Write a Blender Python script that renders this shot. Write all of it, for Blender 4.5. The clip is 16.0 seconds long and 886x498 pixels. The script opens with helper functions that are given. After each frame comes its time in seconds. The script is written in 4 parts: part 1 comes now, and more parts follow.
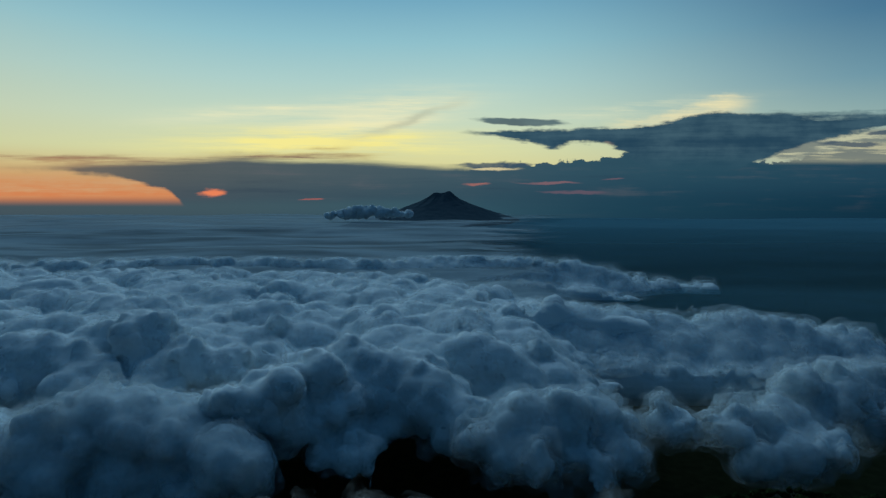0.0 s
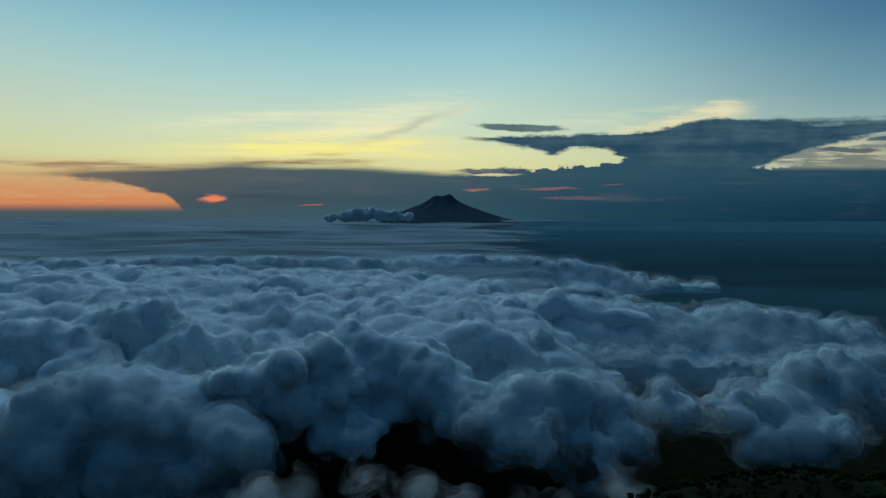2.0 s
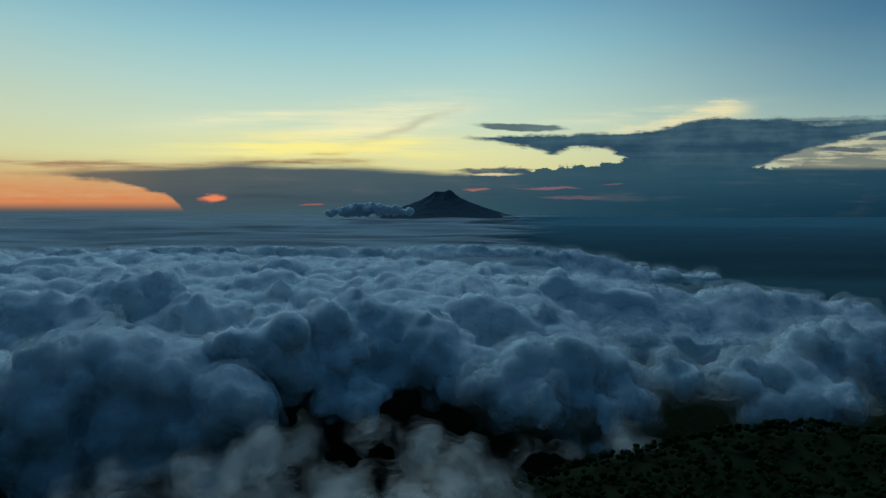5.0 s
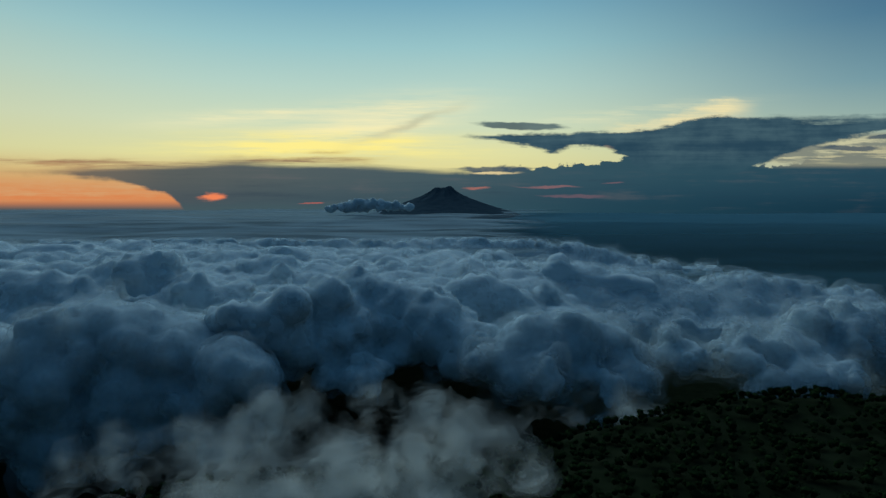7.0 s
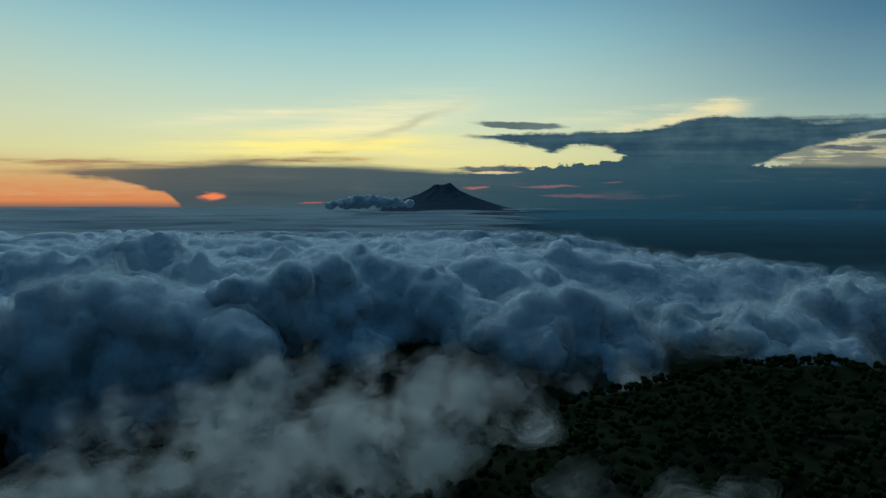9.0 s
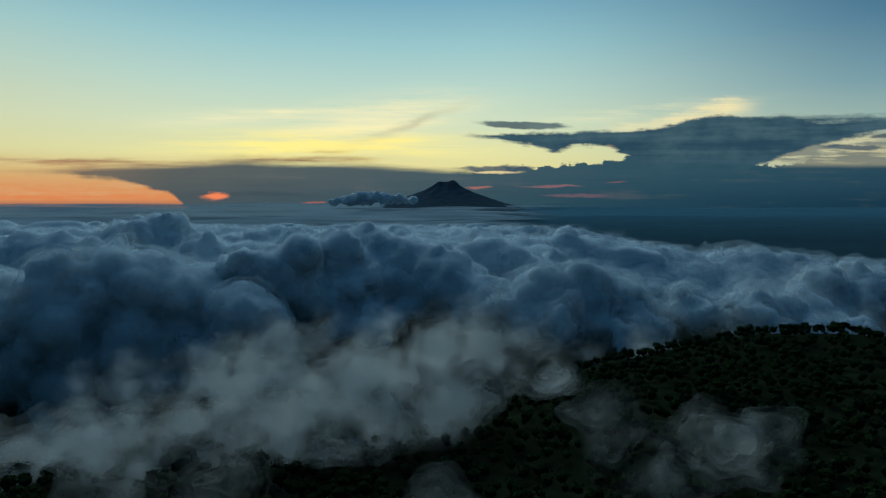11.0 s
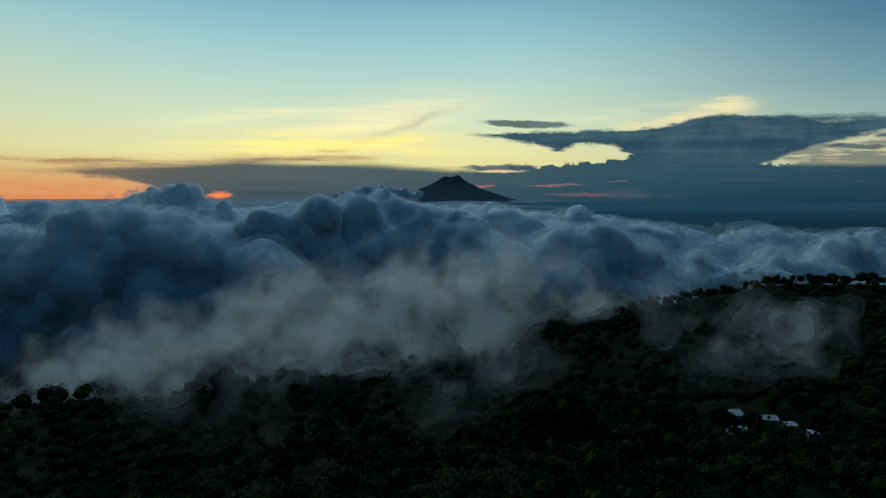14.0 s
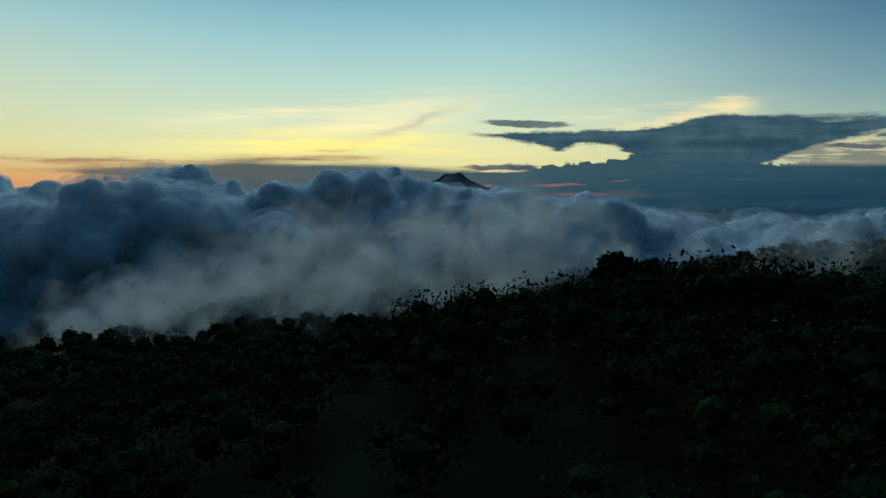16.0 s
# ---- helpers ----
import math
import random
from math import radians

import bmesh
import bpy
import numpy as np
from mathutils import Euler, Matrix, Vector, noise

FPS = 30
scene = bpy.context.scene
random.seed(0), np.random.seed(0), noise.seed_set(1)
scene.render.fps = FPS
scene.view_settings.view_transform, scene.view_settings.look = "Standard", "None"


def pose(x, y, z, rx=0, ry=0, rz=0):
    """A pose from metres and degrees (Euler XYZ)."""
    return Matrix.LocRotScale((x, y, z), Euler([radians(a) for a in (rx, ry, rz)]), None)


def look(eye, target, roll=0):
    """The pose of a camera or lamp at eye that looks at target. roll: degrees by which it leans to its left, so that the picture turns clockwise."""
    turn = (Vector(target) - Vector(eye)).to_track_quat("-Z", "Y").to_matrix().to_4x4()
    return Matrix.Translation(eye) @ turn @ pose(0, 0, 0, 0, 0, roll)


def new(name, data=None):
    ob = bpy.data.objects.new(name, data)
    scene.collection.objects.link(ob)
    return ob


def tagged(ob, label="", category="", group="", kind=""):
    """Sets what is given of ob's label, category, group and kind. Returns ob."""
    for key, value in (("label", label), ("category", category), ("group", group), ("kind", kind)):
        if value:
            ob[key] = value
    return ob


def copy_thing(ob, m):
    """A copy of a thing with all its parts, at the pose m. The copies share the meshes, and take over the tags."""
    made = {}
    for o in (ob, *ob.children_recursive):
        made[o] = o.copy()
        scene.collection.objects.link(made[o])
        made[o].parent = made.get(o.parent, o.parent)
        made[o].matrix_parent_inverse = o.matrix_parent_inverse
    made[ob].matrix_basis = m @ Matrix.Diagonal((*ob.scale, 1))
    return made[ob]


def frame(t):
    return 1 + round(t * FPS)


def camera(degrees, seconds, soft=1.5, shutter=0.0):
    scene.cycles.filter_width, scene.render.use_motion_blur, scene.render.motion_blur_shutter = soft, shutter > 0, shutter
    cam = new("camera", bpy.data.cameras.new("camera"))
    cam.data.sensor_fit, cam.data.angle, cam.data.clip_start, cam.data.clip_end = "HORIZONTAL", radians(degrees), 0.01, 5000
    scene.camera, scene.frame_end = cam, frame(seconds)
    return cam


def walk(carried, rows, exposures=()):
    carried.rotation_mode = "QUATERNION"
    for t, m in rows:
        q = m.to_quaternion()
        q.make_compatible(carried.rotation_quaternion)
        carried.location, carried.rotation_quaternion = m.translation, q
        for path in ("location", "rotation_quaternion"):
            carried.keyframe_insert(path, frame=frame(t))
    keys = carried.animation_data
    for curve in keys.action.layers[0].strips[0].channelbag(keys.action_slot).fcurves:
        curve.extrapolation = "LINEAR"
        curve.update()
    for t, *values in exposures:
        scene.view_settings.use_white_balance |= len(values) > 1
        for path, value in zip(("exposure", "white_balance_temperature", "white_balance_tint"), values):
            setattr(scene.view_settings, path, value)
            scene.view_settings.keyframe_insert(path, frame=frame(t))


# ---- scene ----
import itertools

cam = camera(72.0, 16.0, soft=1.3)

# The craft sinks almost straight down, then drifts sideways over the treetops.
PATH = [
    # t, x, y, z, pitch, turn
    (0.0, 0.0, 0.0, 192.4, -4.19, 0.0),
    (0.5, -0.4, 0.0, 187.4, -3.88, 0.0),
    (1.0, -0.8, 0.0, 182.2, -3.72, 0.0),
    (1.5, -1.2, 0.0, 177.0, -3.66, 0.0),
    (2.5, -2.2, 0.0, 166.6, -3.66, 0.0),
    (4.0, -3.7, 0.0, 151.0, -3.66, 0.0),
    (6.5, -6.2, 0.0, 125.0, -3.80, 0.0),
    (9.0, -9.0, 0.0, 99.0, -3.86, -0.05),
    (10.2, -11.5, 0.0, 86.4, -3.88, 0.1),
    (11.5, -16.5, 0.0, 72.8, -3.90, 0.28),
    (12.5, -20.8, 0.0, 62.4, -3.96, 0.4),
    (14.0, -27.6, 0.0, 46.8, -3.98, 0.5),
    (15.0, -32.3, 0.0, 36.4, -3.98, 0.5),
    (16.0, -37.0, 0.0, 26.0, -4.0, 0.55),
]
walk(cam, [(t, pose(x, y, z, 90 + pitch, 0, turn)) for t, x, y, z, pitch, turn in PATH],
     exposures=[(0.0, -0.06, 6120, 8), (4.2, 0.0, 6120, 8), (6.4, 0.0, 6600, 8), (11.0, 0.06, 6600, 8), (16.0, 0.12, 6650, 8)])


def rgb(r, g, b):
    """Linear colour from display values 0 to 255."""
    return tuple(((c / 255 + 0.055) / 1.055) ** 2.4 if c > 10 else c / 255 / 12.92 for c in (r, g, b)) + (1.0,)


# ---- world: dusk sky with far cloud decks ----
world = bpy.data.worlds.new("dusk_sky")
scene.world = world
world.use_nodes = True
WT = world.node_tree
WT.nodes.clear()


def wn(kind, **props):
    n = WT.nodes.new(kind)
    for k, v in props.items():
        if k == "operation":
            n.operation = v
        elif k == "data_type":
            n.data_type = v
        elif k == "interpolation_type":
            n.interpolation_type = v
    return n


def put(sock, v):
    if isinstance(v, bpy.types.NodeSocket):
        WT.links.new(v, sock)
    else:
        sock.default_value = v


def mth(op, a, b=0.0, c=0.0):
    n = wn("ShaderNodeMath", operation=op)
    for i, v in enumerate((a, b, c)):
        put(n.inputs[i], v)
    return n.outputs[0]


def add(a, b): return mth("ADD", a, b)
def sub(a, b): return mth("SUBTRACT", a, b)
def mul(a, b): return mth("MULTIPLY", a, b)


def step_soft(v, lo, hi):
    n = wn("ShaderNodeMapRange", interpolation_type="SMOOTHSTEP")
    for i, x in enumerate((v, lo, hi, 0.0, 1.0)):
        put(n.inputs[i], x)
    return n.outputs[0]


def mixc(fac, a, b):
    n = wn("ShaderNodeMix", data_type="RGBA")
    put(n.inputs[0], fac), put(n.inputs[6], a), put(n.inputs[7], b)
    return n.outputs[2]


def ramp(v, stops):
    n = wn("ShaderNodeValToRGB")
    e = n.color_ramp.elements
    e[0].position, e[0].color = stops[0]
    e[1].position, e[1].color = stops[-1]
    for p, c in stops[1:-1]:
        s = e.new(p)
        s.color = c
    put(n.inputs[0], v)
    return n.outputs[0]


def profile(u, pts):
    """A height over the bearing u, piecewise; u in -0.8..0.8, heights in -0.1..0.3."""
    f = ramp(add(mul(u, 1 / 1.6), 0.5),
             [(p / 1.6 + 0.5, ((h + 0.1) / 0.4,) * 3 + (1,)) for p, h in pts])
    return sub(mul(f, 0.4), 0.1)


def wnoise(u, v, su, sv, detail=4.0, rough=0.55, seed=0.0):
    """Noise about zero over the sky, stretched by su and sv."""
    comb = wn("ShaderNodeCombineXYZ")
    put(comb.inputs[0], mul(u, su)), put(comb.inputs[1], mul(v, sv)), put(comb.inputs[2], seed)
    n = wn("ShaderNodeTexNoise")
    WT.links.new(comb.outputs[0], n.inputs["Vector"])
    n.inputs["Scale"].default_value, n.inputs["Detail"].default_value, n.inputs["Roughness"].default_value = 1.0, detail, rough
    return sub(n.outputs["Fac"], 0.5)


def blob(u, v, cu, cv, su, sv, tilt=0.0):
    """A soft patch of sky about (cu, cv)."""
    du, dv = sub(u, cu), sub(sub(v, cv), mul(sub(u, cu), tilt))
    d = add(mth("POWER", mth("DIVIDE", du, su), 2.0), mth("POWER", mth("DIVIDE", dv, sv), 2.0))
    return mth("POWER", 2.718, mul(d, -1.0))


coord = wn("ShaderNodeTexCoord")
sep = wn("ShaderNodeSeparateXYZ")
WT.links.new(coord.outputs["Generated"], sep.inputs[0])
SX, SY, SZ = sep.outputs
ahead = mth("MAXIMUM", SY, 0.12)
u0, v0 = mth("DIVIDE", SX, ahead), mth("DIVIDE", SZ, ahead)
front = step_soft(SY, 0.1, 0.55)

# clear dusk gradient, from the horizon to the zenith
height = mth("MAXIMUM", SZ, 0.0)
clear = ramp(height, [
    (0.0, rgb(232, 198, 128)), (0.045, rgb(234, 218, 146)), (0.085, rgb(228, 228, 172)), (0.13, rgb(213, 227, 196)),
    (0.19, rgb(186, 217, 208)), (0.25, rgb(156, 202, 209)), (0.32, rgb(118, 172, 196)), (0.5, rgb(112, 164, 190)), (0.75, rgb(84, 130, 160)),
    (1.0, rgb(58, 98, 130))])
side = ramp(height, [
    (0.0, rgb(172, 182, 166)), (0.1, rgb(164, 188, 176)), (0.17, rgb(117, 157, 171)),
    (0.25, rgb(78, 123, 152)), (0.32, rgb(58, 98, 134)), (0.5, rgb(66, 108, 144)), (0.75, rgb(64, 104, 138)), (1.0, rgb(58, 98, 130))])
east = ramp(height, [(0.0, rgb(24, 52, 74)), (0.7, rgb(34, 70, 98)), (0.9, rgb(44, 80, 110)), (1.0, rgb(58, 98, 130))])
col = mixc(step_soft(u0, 0.0334, 0.7748), clear, side)
col = mixc(mul(step_soft(u0, -0.2632, -1.0046), step_soft(height, 0.36, 0.12)), col, mixc(0.35, col, rgb(196, 192, 150)))
col = mixc(mul(step_soft(u0, -0.2261, -0.4208), step_soft(height, 0.085, 0.03)), col, mixc(step_soft(height, 0.055, 0.012), rgb(216, 172, 116), rgb(224, 138, 86)))
col = mixc(step_soft(SY, 0.42, -0.02), col, east)
# the scattered light of the whole sky, with the sun just under the horizon
nish = wn("ShaderNodeTexSky")
nish.sky_type, nish.sun_disc, nish.sun_elevation, nish.sun_rotation = "NISHITA", False, radians(-1.0), radians(-14.0)
nishc = wn("ShaderNodeVectorMath", operation="SCALE")
WT.links.new(nish.outputs[0], nishc.inputs[0])
nishc.inputs["Scale"].default_value = 0.06
col = mixc(0.08, col, nishc.outputs[0])

# wind-torn coordinates for the cloud edges
warp = wnoise(u0, v0, 14, 40, 5, 0.6, 3.0)
wu = add(u0, mul(wnoise(u0, v0, 8, 26, 5, 0.6, 13.0), 0.09))
wv = add(v0, mul(warp, 0.016))
fine = wnoise(u0, v0, 30, 70, 6, 0.65, 1.0)
streak = mul(wnoise(u0, v0, 5, 75, 6, 0.62, 7.0), 2.0)
puff = mul(wnoise(u0, v0, 52, 62, 5, 0.55, 5.0), 2.0)
lump = mul(wnoise(u0, v0, 20, 26, 4, 0.55, 15.0), 2.0)


def above(x, lo=0.0):
    return mth("MAXIMUM", x, lo)


# high thin cirrus that still catches the light
cream, gold = rgb(244, 236, 190), rgb(254, 238, 146)
for cu, cv, su, sv, tilt, amount in (
        (-0.3095, 0.1480, 0.13, 0.012, 0.06, 0.6), (-0.0778, 0.1548, 0.11, 0.024, 0.12, 0.6), (-0.16, 0.1240, 0.12, 0.014, 0.05, 0.6),
        (-0.1057, 0.1223, 0.08, 0.009, 0.2, 0.5), (0.3207, 0.1566, 0.12, 0.010, 0.1, 0.3)):
    m = blob(wu, wv, cu, cv, su, sv, tilt)
    col = mixc(mul(m, above(add(mul(streak, 1.6), amount))), col, cream)
m = blob(wu, wv, -0.1983, 0.0982, 0.20, 0.021, 0.0)
col = mixc(mth("MINIMUM", mul(m, above(add(mul(streak, 2.6), 1.05))), 1.0), col, gold)
m = blob(wu, wv, -0.0593, 0.1353, 0.07, 0.007, 0.36)
col = mixc(mul(m, 0.6), col, rgb(184, 184, 156))
# dusky thin streaks above the bank
for cu, cv, su, sv, tilt, amount in ((-0.2261, 0.0788, 0.12, 0.0065, 0.0, 0.7), (-0.5042, 0.0704, 0.2, 0.006, 0.0, 0.4),
                                     (-0.2076, 0.0890, 0.06, 0.004, 0.05, 0.4), (-0.6432, 0.0769, 0.14, 0.006, -0.02, 0.4)):
    m = blob(wu, wv, cu, cv, su, sv, tilt)
    col = mixc(mth("MINIMUM", mul(m, above(add(mul(streak, 2.2), amount))), 1.0), col, rgb(150, 122, 96))
# burning streaks at the setting sun
m = blob(wu, wv, -0.6895, 0.0667, 0.2, 0.012, -0.03)
col = mixc(mul(m, above(add(mul(streak, 2.0), 0.2))), col, rgb(196, 138, 92))

# the long dark bank along the horizon
bank_top = profile(u0, [(-0.7637, 0.0639), (-0.6710, 0.0639), (-0.5412, 0.0686), (-0.4208, 0.0723), (-0.3281, 0.0760), (-0.1705, 0.0723),
                        (-0.0871, 0.0695), (0.0056, 0.0630), (0.0890, 0.0630), (0.1631, 0.0677), (0.2558, 0.0714), (0.3021, 0.0853),
                        (0.3855, 0.0890), (0.5060, 0.0649), (0.5616, 0.0695), (0.5987, 0.0834), (0.6450, 0.0973), (0.7266, 0.1057),
                        (0.7933, 0.1057)])
bank_low = profile(u0, [(-0.7637, 0.0602), (-0.6895, 0.0590), (-0.6154, 0.0545), (-0.5412, 0.0435), (-0.4856, 0.0330), (-0.4580, 0.0255), (-0.4440, 0.0180), (-0.4330, 0.0080), (-0.4180, -0.0100), (-0.2817, -0.0352)])
bumpy = step_soft(u0, -0.0222, 0.1631)
edge = add(mul(streak, 0.008), mul(mul(add(puff, mul(lump, 0.8)), bumpy), 0.017))
bank = mul(step_soft(sub(add(bank_top, edge), v0), sub(-0.001, mul(sub(1.0, bumpy), 0.003)), add(0.0025, mul(sub(1.0, bumpy), 0.008))), step_soft(sub(v0, add(bank_low, add(mul(streak, 0.006), mul(lump, 0.008)))), add(-0.003, mul(step_soft(u0, -0.4208, -0.7266), -0.003)), add(0.004, mul(step_soft(u0, -0.4208, -0.7266), 0.007))))
across = add(mul(u0, 1 / 1.6), 0.5)
bank_col = ramp(across, [(0.05, rgb(161, 124, 91)), (0.14, rgb(113, 104, 93)), (0.22, rgb(89, 94, 93)), (0.36, rgb(79, 92, 96)), (0.5, rgb(69, 89, 97)),
                         (0.62, rgb(53, 82, 95)), (0.75, rgb(43, 76, 91)), (0.95, rgb(37, 70, 87))])
low_col = ramp(across, [(0.05, rgb(83, 82, 85)), (0.3, rgb(65, 82, 91)), (0.5, rgb(53, 78, 90)), (0.7, rgb(33, 66, 83)), (0.95, rgb(24, 57, 75))])
shade = mixc(step_soft(v0, 0.0, 0.06), low_col, bank_col)
grain = add(mul(streak, 0.8), mul(lump, 0.25))
shade = mixc(mul(step_soft(grain, 0.0, 0.6), 0.75), shade, mixc(0.5, shade, rgb(112, 106, 108)))
shade = mixc(mul(step_soft(grain, 0.0, -0.6), 0.75), shade, mixc(0.5, shade, rgb(40, 56, 74)))
col = mixc(mul(bank, front), col, shade)

# thin smoke across the burning gap
smoke = mul(mul(step_soft(u0, -0.3373, -0.4486), step_soft(v0, 0.075, 0.05)), step_soft(v0, 0.006, 0.02))
col = mixc(mul(mul(smoke, sub(1.0, bank)), mul(step_soft(add(streak, mul(fine, 0.5)), -0.25, 0.3), 0.75)), col, rgb(212, 164, 116))

# storm cloud with a spreading anvil
anvil_top = profile(u0, [(0.0287, 0.1168), (0.0612, 0.1196), (0.1075, 0.1223), (0.1631, 0.1251), (0.2836, 0.1251), (0.3392, 0.1307),
                         (0.3855, 0.1409), (0.4411, 0.1511), (0.4968, 0.1511), (0.5709, 0.1538), (0.6450, 0.1566), (0.7266, 0.1566), (0.7933, 0.1548)])
anvil_low = profile(u0, [(0.0287, 0.1168), (0.0612, 0.1131), (0.1353, 0.1000), (0.1770, 0.0890), (0.2095, 0.0980), (0.2465, 0.0985), (0.2790, 0.0915),
                         (0.2960, 0.0820), (0.3299, 0.0556), (0.4782, 0.0556), (0.5060, 0.0686), (0.5524, 0.0825), (0.5987, 0.0982), (0.6636, 0.1131), (0.7266, 0.1270), (0.7933, 0.1390)])
ring = add(mul(streak, 0.010), mul(add(fine, mul(warp, 0.5)), 0.018))
soft_top = mul(add(streak, mul(warp, 1.5)), mul(step_soft(u0, 0.4597, 0.6265), 0.012))
high_edge = add(add(anvil_top, ring), soft_top)
rim_in = mul(step_soft(u0, 0.2465, 0.3114), step_soft(u0, 0.5246, 0.4411))
rim_high = add(high_edge, add(0.004, mul(step_soft(u0, 0.3392, 0.4782), 0.016)))
rim_band = mul(rim_in, step_soft(sub(rim_high, v0), -0.012, 0.003))
rim_band = mul(rim_band, mth("MINIMUM", above(add(0.62, mul(add(streak, warp), 1.1))), 1.0))
col = mixc(mul(rim_band, step_soft(sub(v0, high_edge), -0.02, 0.0)), col, rgb(244, 228, 176))
anvil = mul(step_soft(sub(high_edge, v0), -0.0015, add(0.006, mul(step_soft(u0, 0.4319, 0.6172), 0.012))), step_soft(sub(v0, sub(anvil_low, ring)), -0.002, 0.005))
anvil = mul(anvil, step_soft(u0, 0.0148, 0.0797))
lens = blob(wu, wv, 0.1353, 0.1325, 0.085, 0.0075, -0.05)
lens = step_soft(add(lens, mul(streak, 0.5)), 0.35, 0.65)
gap = mul(mul(step_soft(u0, 0.5060, 0.5524), step_soft(v0, 0.0621, 0.0806)), mul(step_soft(v0, 0.1297, 0.1131), 0.8))
col = mixc(gap, col, rgb(204, 197, 158))
slit = step_soft(add(streak, mul(warp, 0.8)), 0.16, -0.08)
col = mixc(mul(gap, mul(slit, 0.85)), col, rgb(70, 90, 102))
anvil_col = mixc(step_soft(add(mul(lump, 0.5), mul(streak, 0.5)), -0.32, 0.36), rgb(39, 68, 86), rgb(68, 96, 108))
anvil_col = mixc(step_soft(v0, 0.0945, 0.0482), anvil_col, bank_col)
col = mixc(mul(mth("MAXIMUM", anvil, mul(lens, 0.85)), front), col, anvil_col)
# stray dark shreds by the storm cloud
for cu, cv, su, sv, tilt in ((0.6543, 0.0982, 0.05, 0.0045, 0.0), (0.7146, 0.1168, 0.04, 0.0045, 0.03), (0.0751, 0.0639, 0.06, 0.005, 0.03)):
    m = step_soft(add(blob(wu, wv, cu, cv, su, sv, tilt), mul(streak, 0.5)), 0.3, 0.7)
    col = mixc(mul(m, mul(front, 0.85)), col, rgb(64, 82, 98))

# last red light through gaps low in the bank
for cu, cv, su, sv, tint, amount in (
        (-0.3837, 0.0195, 0.026, 0.007, rgb(240, 132, 88), 1.0),
        (-0.2122, 0.0083, 0.02, 0.002, rgb(180, 96, 86), 0.9), (0.0565, 0.0324, 0.03, 0.0026, rgb(156, 104, 98), 0.9),
        (0.1724, 0.0343, 0.055, 0.0026, rgb(124, 96, 102), 0.9), (0.2095, 0.0204, 0.06, 0.0032, rgb(100, 86, 98), 0.9),
        (0.2836, 0.0408, 0.03, 0.0022, rgb(106, 88, 98), 0.9), (0.0751, 0.0584, 0.045, 0.003, rgb(214, 196, 150), 1.0),
        (0.2669, 0.1001, 0.014, 0.009, rgb(196, 166, 132), 0.6)):
    m = mul(blob(wu, wv, cu, cv, su, sv, 0.0), amount)
    m = step_soft(add(m, mul(streak, 0.45)), 0.3, 0.85)
    col = mixc(mul(m, front), col, tint)

# hazy lowland air under the horizon
haze = ramp(across, [(0.0, rgb(73, 86, 91)), (0.3, rgb(67, 88, 95)), (0.5, rgb(57, 88, 99)), (0.65, rgb(34, 68, 83)), (0.85, rgb(19, 52, 68)), (1.0, rgb(16, 46, 62))])
haze = mixc(step_soft(v0, 0.0, -0.05), haze, mixc(0.4, haze, rgb(30, 52, 74)))
haze = mixc(front, rgb(30, 46, 70), haze)
col = mixc(step_soft(v0, add(0.016, mul(step_soft(u0, -0.0778, 0.2002), 0.016)), add(-0.005, mul(step_soft(u0, -0.0778, 0.2002), -0.03))), col, haze)
deep = step_soft(SZ, -0.06, -0.3)
col = mixc(deep, col, rgb(10, 22, 30))

back = wn("ShaderNodeBackground")
put(back.inputs["Color"], col)
back.inputs["Strength"].default_value = 1.0
scene.cycles.transparent_max_bounces = 40
wout = wn("ShaderNodeOutputWorld")
WT.links.new(back.outputs[0], wout.inputs["Surface"])

# afterglow of the sun that has just set behind the far clouds, spread wide by the haze
glow = bpy.data.lights.new("afterglow", "SUN")
glow.energy, glow.angle, glow.color = 1.15, radians(60.0), (0.72, 0.92, 1.0)
new("afterglow", glow).matrix_basis = look((0, 0, 0), (0.22, -0.80, -0.56))

# ---- materials ----
def material(name, base, second, scale, rough=0.9, detail=5.0, bump=0.0, metal=0.0):
    """Two tones of a surface over noise in metres, with fine relief."""
    mat = bpy.data.materials.new(name)
    mat.use_nodes = True
    nt = mat.node_tree
    bsdf = nt.nodes["Principled BSDF"]
    bsdf.inputs["Roughness"].default_value, bsdf.inputs["Metallic"].default_value = rough, metal
    bsdf.inputs["Specular IOR Level"].default_value = 0.5 if rough < 0.6 else 0.0
    tc = nt.nodes.new("ShaderNodeTexCoord")
    no = nt.nodes.new("ShaderNodeTexNoise")
    no.inputs["Scale"].default_value, no.inputs["Detail"].default_value = scale, detail
    nt.links.new(tc.outputs["Object"], no.inputs["Vector"])
    mx = nt.nodes.new("ShaderNodeMix")
    mx.data_type = "RGBA"
    mx.inputs[6].default_value, mx.inputs[7].default_value = (*base, 1), (*second, 1)
    mr = nt.nodes.new("ShaderNodeMapRange")
    mr.inputs[1].default_value, mr.inputs[2].default_value = 0.35, 0.65
    nt.links.new(no.outputs["Fac"], mr.inputs[0])
    nt.links.new(mr.outputs[0], mx.inputs[0])
    nt.links.new(mx.outputs[2], bsdf.inputs["Base Color"])
    if bump:
        n2 = nt.nodes.new("ShaderNodeTexNoise")
        n2.inputs["Scale"].default_value, n2.inputs["Detail"].default_value = scale * 6, 4
        nt.links.new(tc.outputs["Object"], n2.inputs["Vector"])
        bp = nt.nodes.new("ShaderNodeBump")
        bp.inputs["Strength"].default_value = bump
        nt.links.new(n2.outputs["Fac"], bp.inputs["Height"])
        nt.links.new(bp.outputs[0], bsdf.inputs["Normal"])
    return mat


